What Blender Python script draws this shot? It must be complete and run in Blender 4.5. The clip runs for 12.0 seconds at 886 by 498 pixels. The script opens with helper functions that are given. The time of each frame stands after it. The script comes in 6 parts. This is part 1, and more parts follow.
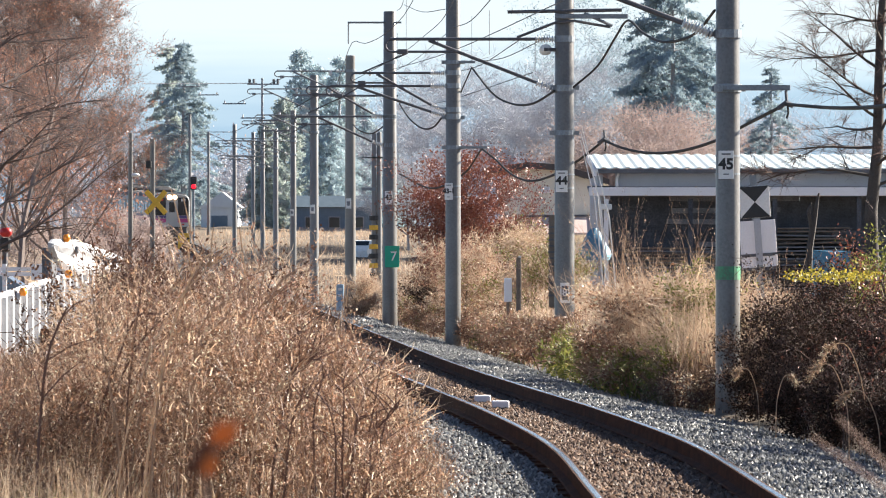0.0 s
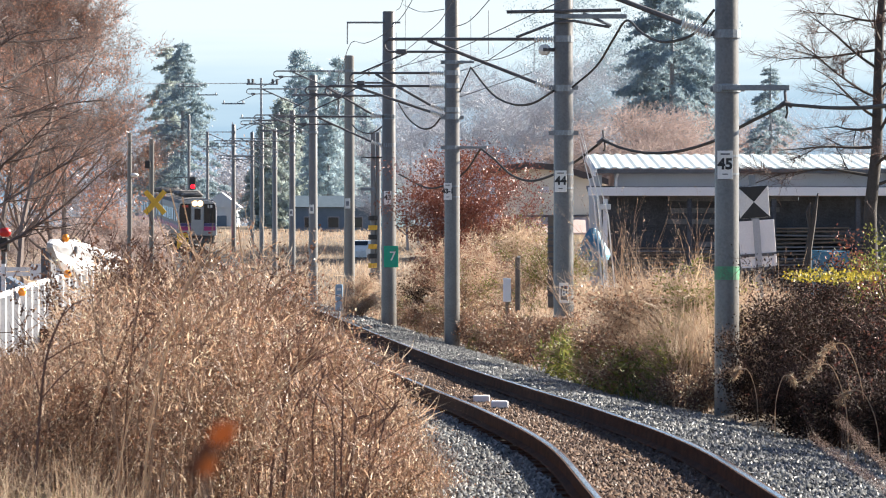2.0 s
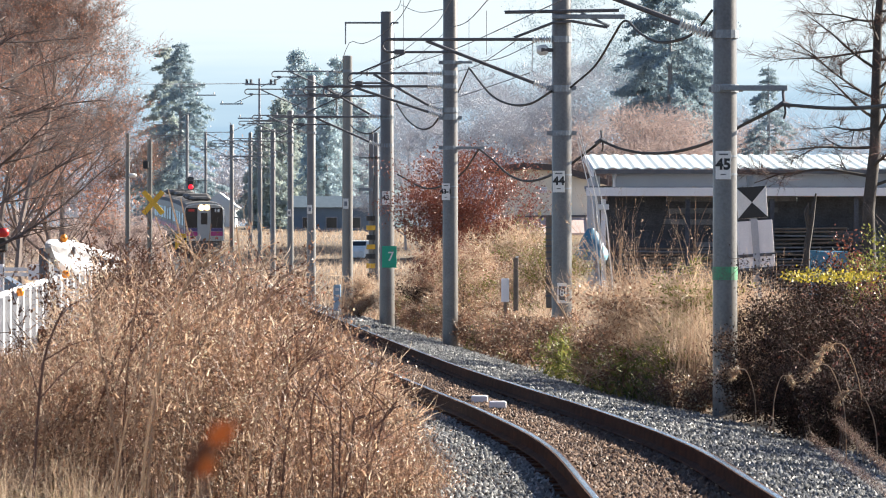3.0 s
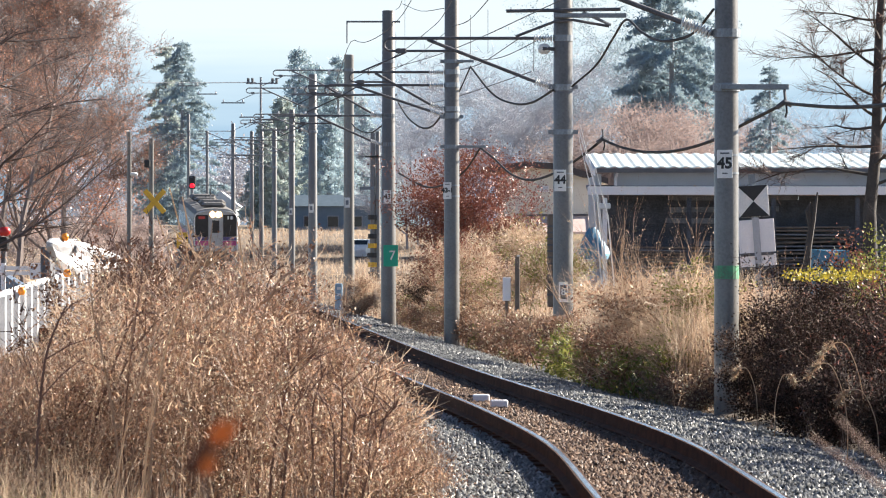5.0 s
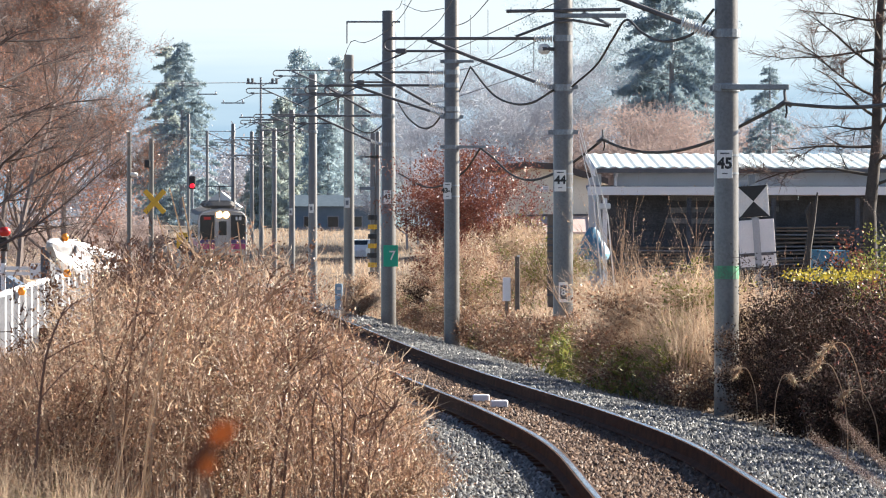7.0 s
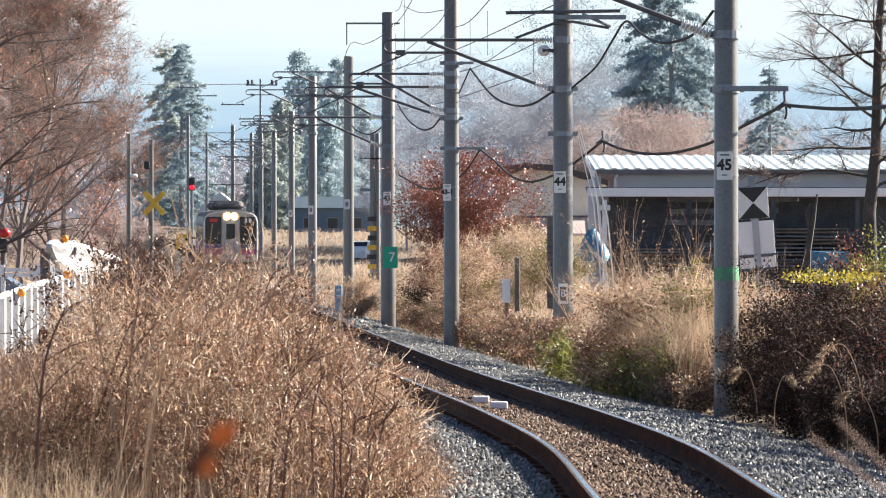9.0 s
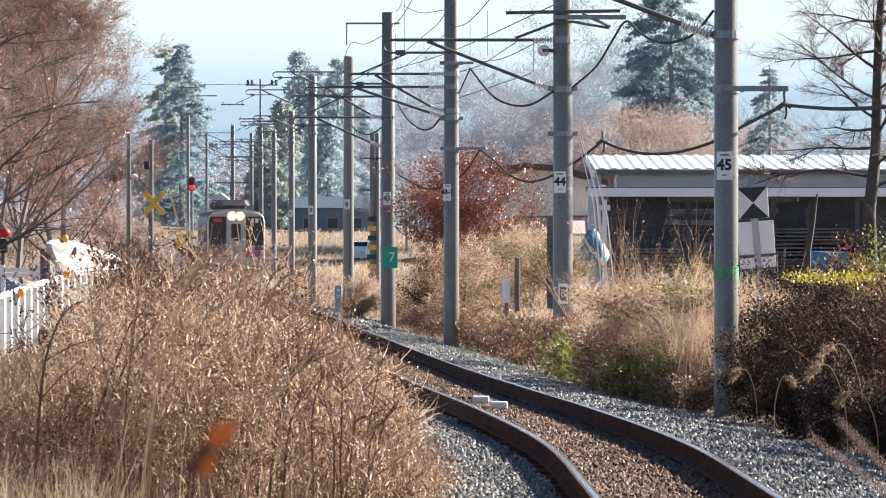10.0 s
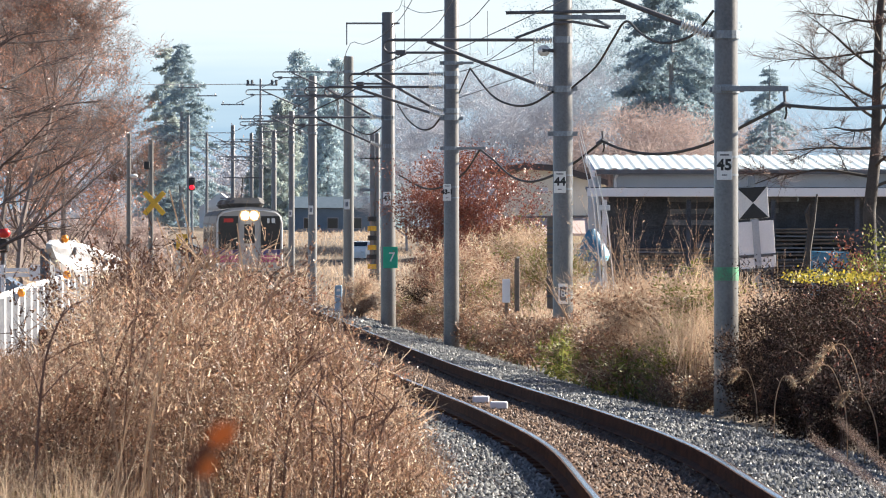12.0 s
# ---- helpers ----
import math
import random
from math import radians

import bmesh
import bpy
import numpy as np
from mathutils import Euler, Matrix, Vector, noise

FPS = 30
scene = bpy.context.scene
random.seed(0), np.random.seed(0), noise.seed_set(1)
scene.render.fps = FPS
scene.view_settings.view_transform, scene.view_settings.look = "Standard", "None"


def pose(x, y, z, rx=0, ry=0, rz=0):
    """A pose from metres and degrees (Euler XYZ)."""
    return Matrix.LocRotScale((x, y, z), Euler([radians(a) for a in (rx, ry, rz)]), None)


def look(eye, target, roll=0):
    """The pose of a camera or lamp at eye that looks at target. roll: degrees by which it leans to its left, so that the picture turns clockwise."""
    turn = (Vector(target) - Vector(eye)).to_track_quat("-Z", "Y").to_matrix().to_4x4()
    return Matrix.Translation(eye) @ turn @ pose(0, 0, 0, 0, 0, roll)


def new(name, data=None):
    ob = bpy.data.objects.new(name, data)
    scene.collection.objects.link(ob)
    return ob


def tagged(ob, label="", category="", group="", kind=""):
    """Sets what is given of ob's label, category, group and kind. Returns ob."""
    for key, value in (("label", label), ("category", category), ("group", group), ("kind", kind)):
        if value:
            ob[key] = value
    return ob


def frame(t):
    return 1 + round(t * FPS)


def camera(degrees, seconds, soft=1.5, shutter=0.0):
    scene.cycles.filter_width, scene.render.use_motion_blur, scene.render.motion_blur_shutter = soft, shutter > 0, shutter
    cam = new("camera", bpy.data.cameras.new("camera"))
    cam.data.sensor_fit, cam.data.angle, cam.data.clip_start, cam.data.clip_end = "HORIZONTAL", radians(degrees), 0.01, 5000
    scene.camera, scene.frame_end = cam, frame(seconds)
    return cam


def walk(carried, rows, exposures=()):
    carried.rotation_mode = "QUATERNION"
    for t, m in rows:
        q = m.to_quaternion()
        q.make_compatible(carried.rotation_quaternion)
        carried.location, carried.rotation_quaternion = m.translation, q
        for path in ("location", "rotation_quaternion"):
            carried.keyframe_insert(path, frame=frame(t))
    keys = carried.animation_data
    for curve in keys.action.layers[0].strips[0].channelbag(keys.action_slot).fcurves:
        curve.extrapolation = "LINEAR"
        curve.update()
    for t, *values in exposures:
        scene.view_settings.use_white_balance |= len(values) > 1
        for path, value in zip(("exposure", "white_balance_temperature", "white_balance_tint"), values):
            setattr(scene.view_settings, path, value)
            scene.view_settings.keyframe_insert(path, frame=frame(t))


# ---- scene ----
# Camera: a long lens on a tripod beside the single line, with small nudges.
cam = camera(11.194, 12.0, soft=1.05)
cam.data.dof.use_dof = True
cam.data.dof.focus_distance = 70
cam.data.dof.aperture_fstop = 16.0
EYE = (0, 0, 1.47)
walk(cam, [(t, look(EYE, (-0.0125 * a, 100, 1.6825 + 0.0125 * b))) for t, a, b in (
    (0.0, 3, -1.5), (0.5, 3, -0.2), (1.0, 1.6, -1), (1.5, 1.5, -1.5), (2.0, 1.3, -1.5), (2.5, -2, -0.5), (3.0, -2, -1),
    (5.0, 0.6, -3), (5.5, 1.3, -3), (6.5, 1.3, -3), (7.0, 0.6, -2.7), (9.0, 0.1, 0), (10.0, 0, 0), (12.0, 0, 0))])

# Low, slightly warm sun, ahead and to the side; clear hazy sky.
SUN_AZ, SUN_EL = 61, 28
world = bpy.data.worlds.new("world")
scene.world = world
world.use_nodes = True
wn = world.node_tree
sky = wn.nodes.new("ShaderNodeTexSky")
sky.sky_type = "NISHITA"
sky.sun_disc = False
sky.sun_elevation, sky.sun_rotation = radians(SUN_EL), radians(SUN_AZ)
sky.air_density, sky.dust_density = 0.6, 0.3
wn.links.new(sky.outputs["Color"], wn.nodes["Background"].inputs["Color"])
wn.nodes["Background"].inputs["Strength"].default_value = 0.05
sun = new("sun", bpy.data.lights.new("sun", "SUN"))
sun.data.energy, sun.data.angle, sun.data.color = 5.0, radians(0.5), (1.0, 0.92, 0.8)
sun_from = Vector((math.sin(radians(SUN_AZ)) * math.cos(radians(SUN_EL)), math.cos(radians(SUN_AZ)) * math.cos(radians(SUN_EL)), math.sin(radians(SUN_EL))))
sun.matrix_world = look(sun_from * 300, (0, 0, 0))
scene.view_settings.exposure = 1.93


# ---- materials ----
def surface(name, base, dark=None, rough=0.7, metal=0.0, scale=3.0, fine=40.0, bump=0.2, depth=0.0015, spot=0.0, spec=0.5):
    """Two scales of noise between two colours, with fine relief; object coordinates in metres."""
    m = bpy.data.materials.new(name)
    m.use_nodes = True
    nt = m.node_tree
    b = nt.nodes["Principled BSDF"]
    dark = dark or tuple(c * 0.7 for c in base)
    tc = nt.nodes.new("ShaderNodeTexCoord")
    n1 = nt.nodes.new("ShaderNodeTexNoise")
    n2 = nt.nodes.new("ShaderNodeTexNoise")
    n1.inputs["Scale"].default_value, n2.inputs["Scale"].default_value = scale, fine
    n1.inputs["Detail"].default_value = n2.inputs["Detail"].default_value = 6
    for q in (n1, n2):
        nt.links.new(tc.outputs["Object"], q.inputs["Vector"])
    mix = nt.nodes.new("ShaderNodeMath")
    mix.operation = "MULTIPLY_ADD"
    mix.inputs[1].default_value = 0.5
    nt.links.new(n2.outputs["Fac"], mix.inputs[0])
    half = nt.nodes.new("ShaderNodeMath")
    half.operation = "MULTIPLY"
    half.inputs[1].default_value = 0.5
    nt.links.new(n1.outputs["Fac"], half.inputs[0])
    nt.links.new(half.outputs[0], mix.inputs[2])
    ramp = nt.nodes.new("ShaderNodeValToRGB")
    ramp.color_ramp.elements[0].position, ramp.color_ramp.elements[1].position = 0.36, 0.62
    ramp.color_ramp.elements[0].color, ramp.color_ramp.elements[1].color = (*dark, 1), (*base, 1)
    nt.links.new(mix.outputs[0], ramp.inputs["Fac"])
    nt.links.new(ramp.outputs["Color"], b.inputs["Base Color"])
    b.inputs["Roughness"].default_value, b.inputs["Metallic"].default_value = rough, metal
    b.inputs["Specular IOR Level"].default_value = spec
    if bump:
        bp = nt.nodes.new("ShaderNodeBump")
        bp.inputs["Strength"].default_value, bp.inputs["Distance"].default_value = bump, depth
        nt.links.new(n2.outputs["Fac"], bp.inputs["Height"])
        nt.links.new(bp.outputs["Normal"], b.inputs["Normal"])
    return m


def foliage(name, colours, rough=0.6, through_light=0.35, spec=0.3):
    """Leaves or stems: each island takes a colour of its own from the ramp; light passes through in part."""
    m = bpy.data.materials.new(name)
    m.use_nodes = True
    nt = m.node_tree
    b = nt.nodes["Principled BSDF"]
    geo = nt.nodes.new("ShaderNodeNewGeometry")
    ramp = nt.nodes.new("ShaderNodeValToRGB")
    els = ramp.color_ramp.elements
    while len(els) < len(colours):
        els.new(0.5)
    for i, c in enumerate(colours):
        els[i].position, els[i].color = i / max(1, len(colours) - 1), (*c, 1)
    nt.links.new(geo.outputs["Random Per Island"], ramp.inputs["Fac"])
    nt.links.new(ramp.outputs["Color"], b.inputs["Base Color"])
    b.inputs["Roughness"].default_value = rough
    b.inputs["Specular IOR Level"].default_value = spec
    if through_light:
        tr = nt.nodes.new("ShaderNodeBsdfTranslucent")
        nt.links.new(ramp.outputs["Color"], tr.inputs["Color"])
        mx = nt.nodes.new("ShaderNodeMixShader")
        mx.inputs[0].default_value = through_light
        nt.links.new(b.outputs[0], mx.inputs[1])
        nt.links.new(tr.outputs[0], mx.inputs[2])
        nt.links.new(mx.outputs[0], nt.nodes["Material Output"].inputs["Surface"])
    return m


def glow(name, colour, strength):
    m = bpy.data.materials.new(name)
    m.use_nodes = True
    b = m.node_tree.nodes["Principled BSDF"]
    b.inputs["Base Color"].default_value = (*colour, 1)
    b.inputs["Emission Color"].default_value = (*colour, 1)
    b.inputs["Emission Strength"].default_value = strength
    return m


M_CONCRETE = surface("pole_concrete", (0.175, 0.165, 0.152), (0.105, 0.099, 0.092), 0.3, scale=1.3, fine=30, bump=0.3)
# Same concrete for distant masts, with haze lifted into its colour.
M_CONCRETE_HAZED = surface("hazed_far_concrete", (0.205, 0.197, 0.187), (0.15, 0.144, 0.137), 0.3, scale=1.3, fine=30, bump=0.1)
M_GALV = surface("galvanised_steel", (0.25, 0.275, 0.30), (0.15, 0.165, 0.185), 0.5, 0.5, scale=4, bump=0.05)
M_STEEL_DARK = surface("weathered_steel", (0.13, 0.13, 0.142), (0.07, 0.07, 0.078), 0.6, 0.2, scale=5, bump=0.1)
# Steel of the distant arms, haze included in the colour.
M_STEEL_FAR = surface("hazed_far_steel", (0.21, 0.22, 0.24), (0.14, 0.148, 0.165), 0.6, 0.1, scale=5, bump=0.0)
M_CABLE = surface("black_cable", (0.05, 0.048, 0.046), (0.02, 0.019, 0.019), 0.7, scale=8, bump=0, spec=0.2)
M_PORCELAIN = surface("porcelain", (0.75, 0.74, 0.72), (0.6, 0.6, 0.58), 0.2, scale=6, bump=0)
M_WHITE = surface("white_paint", (0.80, 0.79, 0.77), (0.66, 0.65, 0.63), 0.45, scale=3, bump=0.05)
M_BLACK = surface("black_paint", (0.02, 0.02, 0.022), (0.012, 0.012, 0.013), 0.5, bump=0)
M_GREEN = surface("green_enamel", (0.01, 0.36, 0.23), (0.01, 0.29, 0.18), 0.4, bump=0)
M_GREEN_BAND = surface("green_band", (0.07, 0.32, 0.15), (0.10, 0.16, 0.11), 0.6, scale=9, bump=0.1)
M_YELLOW = surface("yellow_paint", (0.78, 0.47, 0.04), (0.6, 0.34, 0.03), 0.5, bump=0)
M_ORANGE = surface("orange_reflector", (0.95, 0.32, 0.03), (0.85, 0.25, 0.02), 0.3, bump=0)
M_RED = surface("red_paint", (0.55, 0.03, 0.03), (0.42, 0.02, 0.02), 0.35, bump=0)
M_RAIL_SIDE = surface("rusty_rail", (0.095, 0.048, 0.031), (0.035, 0.02, 0.015), 0.9, 0.0, scale=4, fine=60, bump=0.3, spec=0.1)
M_RAIL_TOP = surface("polished_rail_head", (0.60, 0.57, 0.54), (0.42, 0.39, 0.37), 0.2, 1.0, scale=3, fine=80, bump=0.03)
M_STONE = foliage("ballast_stone", [(0.049, 0.051, 0.051), (0.134, 0.137, 0.134), (0.037, 0.038, 0.040), (0.317, 0.317, 0.305), (0.073, 0.073, 0.071)], 0.38, 0, 0.5)
M_STONE_RUSTY = foliage("rust_dusted_ballast", [(0.075, 0.046, 0.034), (0.14, 0.088, 0.06), (0.035, 0.024, 0.018), (0.26, 0.17, 0.115)], 0.55, 0, 0.3)
M_BED = surface("ballast_bed", (0.07, 0.068, 0.065), (0.03, 0.029, 0.028), 0.9, scale=6, fine=30, bump=0.6, depth=0.012)
M_SLEEPER = surface("weathered_sleeper", (0.15, 0.105, 0.075), (0.07, 0.048, 0.036), 0.85, scale=5, fine=50, bump=0.4)
M_GROUND = surface("dry_ground", (0.17, 0.125, 0.08), (0.08, 0.058, 0.04), 0.95, scale=0.15, fine=4, bump=0.5, depth=0.02)


# ---- mesh tools ----
class Build:
    """Collects vertices and faces of one mesh."""

    def __init__(self):
        self.v, self.f = [], []

    def face(self, *pts):
        i = len(self.v)
        self.v += [tuple(p) for p in pts]
        self.f.append(tuple(range(i, i + len(pts))))
        return self

    def box(self, c, s, m=None, chamfer=0.0):
        x, y, z = (q / 2 for q in s)
        m = Matrix.Translation(c) @ (m or Matrix())
        if chamfer:
            k = min(chamfer, x * 0.9, y * 0.9, z * 0.9)
            ring = lambda zz, e: [(x - e, y - e - k, zz), (x - e - k, y - e, zz), (-x + e + k, y - e, zz), (-x + e, y - e - k, zz),
                                  (-x + e, -y + e + k, zz), (-x + e + k, -y + e, zz), (x - e - k, -y + e, zz), (x - e, -y + e + k, zz)]
            return self.rings([[m @ Vector(p) for p in ring(zz, e)] for zz, e in ((-z, k), (-z + k, 0), (z - k, 0), (z, k))])
        i = len(self.v)
        self.v += [tuple(m @ Vector((sx * x, sy * y, sz * z))) for sx in (-1, 1) for sy in (-1, 1) for sz in (-1, 1)]
        self.f += [tuple(i + q for q in f) for f in ((0, 1, 3, 2), (4, 6, 7, 5), (0, 4, 5, 1), (2, 3, 7, 6), (0, 2, 6, 4), (1, 5, 7, 3))]
        return self

    def rings(self, rings, caps=True, closed=True):
        i, n = len(self.v), len(rings[0])
        for r in rings:
            self.v += [tuple(p) for p in r]
        for a in range(len(rings) - 1):
            for b in range(n if closed else n - 1):
                c = (b + 1) % n
                self.f.append((i + a * n + b, i + a * n + c, i + a * n + n + c, i + a * n + n + b))
        if caps and closed:
            self.f.append(tuple(i + q for q in reversed(range(n))))
            self.f.append(tuple(i + (len(rings) - 1) * n + q for q in range(n)))
        return self

    def tube(self, pts, radii, n=8, caps=True):
        pts = [Vector(p) for p in pts]
        if not hasattr(radii, "__len__"):
            radii = [radii] * len(pts)
        rings, side = [], None
        for k, p in enumerate(pts):
            d = (pts[min(k + 1, len(pts) - 1)] - pts[max(k - 1, 0)]).normalized()
            if side is None or abs(side.dot(d)) > 0.95:
                side = d.orthogonal().normalized()
            side = (side - d * side.dot(d)).normalized()
            up = d.cross(side)
            rings.append([p + (side * math.cos(a) + up * math.sin(a)) * radii[k] for a in (2 * math.pi * q / n for q in range(n))])
        return self.rings(rings, caps)

    def ball(self, c, r, n=10, squash=(1, 1, 1)):
        rings = []
        for k in range(1, 6):
            a = math.pi * k / 6
            rings.append([(c[0] + r * squash[0] * math.sin(a) * math.cos(b), c[1] + r * squash[1] * math.sin(a) * math.sin(b), c[2] + r * squash[2] * math.cos(a))
                          for b in (-2 * math.pi * q / n for q in range(n))])
        return self.rings(rings)


def part(name, bm, material, parent=None, label="", smooth=False):
    """One mesh object from a Build, under a thing or a part."""
    me = bpy.data.meshes.new(name)
    me.from_pydata(bm.v, [], bm.f)
    me.materials.append(material)
    me.validate()
    if smooth:
        me.polygons.foreach_set("use_smooth", [True] * len(me.polygons))
        me.set_sharp_from_angle(angle=radians(40))
    ob = new(name, me)
    if parent:
        ob.parent = parent
    if label:
        ob["label"] = label
    return ob


def thing(name, label, category, where=(0, 0, 0), turn=0.0, group="", kind=""):
    ob = new(name)
    ob.matrix_basis = pose(*where, 0, 0, turn)
    return tagged(ob, label, category, group, kind)


def writing(name, text, size, material, parent, m, bold=0.0):
    """Letters with a little depth, as one mesh."""
    cu = bpy.data.curves.new(name, "FONT")
    cu.body, cu.size, cu.extrude, cu.offset = text, size, 0.002, bold
    cu.align_x, cu.align_y = "CENTER", "CENTER"
    cu.resolution_u = 3
    tmp = bpy.data.objects.new("tmp", cu)
    scene.collection.objects.link(tmp)
    me = bpy.data.meshes.new_from_object(tmp.evaluated_get(bpy.context.evaluated_depsgraph_get()))
    bpy.data.objects.remove(tmp)
    me.materials.clear()
    me.materials.append(material)
    ob = new(name, me)
    ob.parent = parent
    ob.matrix_basis = m
    return ob


def big_mesh(name, verts, faces, material):
    """A mesh of many small pieces from arrays; all faces have the same number of corners."""
    verts, faces = np.asarray(verts, dtype=np.float32), np.asarray(faces, dtype=np.int32)
    me = bpy.data.meshes.new(name)
    k = faces.shape[1]
    me.vertices.add(len(verts))
    me.vertices.foreach_set("co", verts.ravel())
    me.loops.add(faces.size)
    me.loops.foreach_set("vertex_index", faces.ravel())
    me.polygons.add(len(faces))
    me.polygons.foreach_set("loop_start", np.arange(0, faces.size, k, dtype=np.int32))
    me.update(calc_edges=True)
    me.materials.append(material)
    return me


def rand_dirs(rng, n):
    d = rng.normal(size=(n, 3))
    return d / np.linalg.norm(d, axis=1, keepdims=True)


def leaf_arrays(rng, centres, length, width, droop=0.0):
    """Small bent leaves: two quads each, pointing any way."""
    n = len(centres)
    along = rand_dirs(rng, n)
    along[:, 2] -= droop
    along /= np.linalg.norm(along, axis=1, keepdims=True)
    side = np.cross(along, rand_dirs(rng, n))
    side /= np.linalg.norm(side, axis=1, keepdims=True) + 1e-9
    up = np.cross(side, along)
    ln = (length * rng.uniform(0.6, 1.3, n))[:, None]
    wd = (width * rng.uniform(0.6, 1.3, n))[:, None]
    c = np.asarray(centres)
    v = np.stack([c - along * ln * 0.5, c + side * wd * 0.5 + up * wd * 0.2, c - side * wd * 0.5 + up * wd * 0.2, c + along * ln * 0.5], 1).reshape(-1, 3)
    b = np.arange(n)[:, None] * 4
    return v, np.concatenate([b + [[0, 1, 2]], b + [[1, 3, 2]]])


def blade_arrays(rng, base, height, lean, width, segs=4, azimuth=None, curl=1.6):
    """Grass blades and stems: thin tapered strips that bend over."""
    n = len(base)
    az = rng.uniform(0, 2 * math.pi, n) if azimuth is None else azimuth
    face_az = rng.uniform(0, 2 * math.pi, n)
    out = np.stack([np.cos(az), np.sin(az), np.zeros(n)], 1)
    side = np.stack([np.cos(face_az), np.sin(face_az), np.zeros(n)], 1)
    rows = []
    for k in range(segs + 1):
        u = k / segs
        p = base + out * (height * lean * u ** curl)[:, None]
        p = p + np.array([[0, 0, 1]]) * (height * (u - 0.35 * np.abs(lean) * u ** 2))[:, None]
        w = (width * (1 - 0.85 * u))[:, None] * 0.5
        rows += [p - side * w, p + side * w]
    v = np.stack(rows, 1).reshape(-1, 3)
    b = np.arange(n)[:, None] * (2 * segs + 2)
    f = np.concatenate([b + [[2 * k, 2 * k + 1, 2 * k + 3, 2 * k + 2]] for k in range(segs)])
    return v, f


def smooth_line(knots, n=6):
    """Catmull-Rom through the knots."""
    k = [Vector(q) for q in knots]
    k = [k[0] * 2 - k[1]] + k + [k[-1] * 2 - k[-2]]
    out = []
    for i in range(1, len(k) - 2):
        for j in range(n):
            u = j / n
            a, b, c, d = k[i - 1:i + 3]
            out.append(0.5 * ((2 * b) + (c - a) * u + (2 * a - 5 * b + 4 * c - d) * u * u + (3 * b - a - 3 * c + d) * u ** 3))
    return out + [k[-2]]


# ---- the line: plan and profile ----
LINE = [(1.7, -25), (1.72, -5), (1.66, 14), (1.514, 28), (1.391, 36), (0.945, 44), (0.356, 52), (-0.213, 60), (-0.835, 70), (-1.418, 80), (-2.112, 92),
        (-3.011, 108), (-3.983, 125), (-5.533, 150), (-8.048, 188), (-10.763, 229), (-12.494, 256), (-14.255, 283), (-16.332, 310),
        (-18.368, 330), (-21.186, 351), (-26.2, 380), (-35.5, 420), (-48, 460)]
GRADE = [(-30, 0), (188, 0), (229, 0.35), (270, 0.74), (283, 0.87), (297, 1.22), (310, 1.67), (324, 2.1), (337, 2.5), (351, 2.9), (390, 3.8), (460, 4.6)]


def line_z(y):
    return float(np.interp(y, [g[0] for g in GRADE], [g[1] for g in GRADE]))


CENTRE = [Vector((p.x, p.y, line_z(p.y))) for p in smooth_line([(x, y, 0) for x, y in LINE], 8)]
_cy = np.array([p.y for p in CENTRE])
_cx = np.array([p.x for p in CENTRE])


def line_x(y):
    return float(np.interp(y, _cy, _cx))


def line_dir(y, h=2.0):
    return Vector((line_x(y + h) - line_x(y - h), 2 * h, line_z(y + h) - line_z(y - h))).normalized()


def ground_z(x, y):
    """Height of the ground: a low formation, higher banks on both sides, rising gently into the distance."""
    off = x - line_x(min(max(y, -25), 460))
    base = line_z(y) - 0.45 if y < 460 else 4.15
    bank = 0.0
    if off > 3.2:
        bank = 0.55 * min(1, (off - 3.2) / 2.5)
    if off < -2.6:
        bank = 0.25 * min(1, (-off - 2.6) / 2.0)
    return base + bank + 0.06 * math.sin(x * 1.7 + y * 0.6) * min(1, abs(off) / 6)


def ground():
    ys = list(np.arange(-40, 130, 3)) + list(np.arange(130, 480, 10)) + [520, 600, 750, 1000, 1500, 2500, 4800]
    xs = [-4000, -1500, -600, -250, -120, -60, -35] + list(np.arange(-28, 20, 0.8)) + [22, 26, 32, 45, 70, 120, 250, 600, 1500, 4000]
    b = Build()
    b.v = [(x, y, ground_z(x, y)) for y in ys for x in xs]
    n = len(xs)
    b.f = [(j * n + i, j * n + i + 1, j * n + n + i + 1, j * n + n + i) for j in range(len(ys) - 1) for i in range(n - 1)]
    tagged(part("ground", b, M_GROUND, smooth=True), "dry late-autumn ground beside the railway", "ground", kind="structure")


ground()


def sweep(name, profile, material, parent=None, y0=-25, y1=440, label=""):
    """A profile (offset, height) carried along the line."""
    rings = []
    for p in CENTRE:
        if y0 <= p.y <= y1:
            d = line_dir(p.y)
            side = Vector((d.y, -d.x, 0)).normalized()
            rings.append([p + side * a + Vector((0, 0, z)) for a, z in profile])
    return part(name, Build().rings(rings, True, True), material, parent, label)


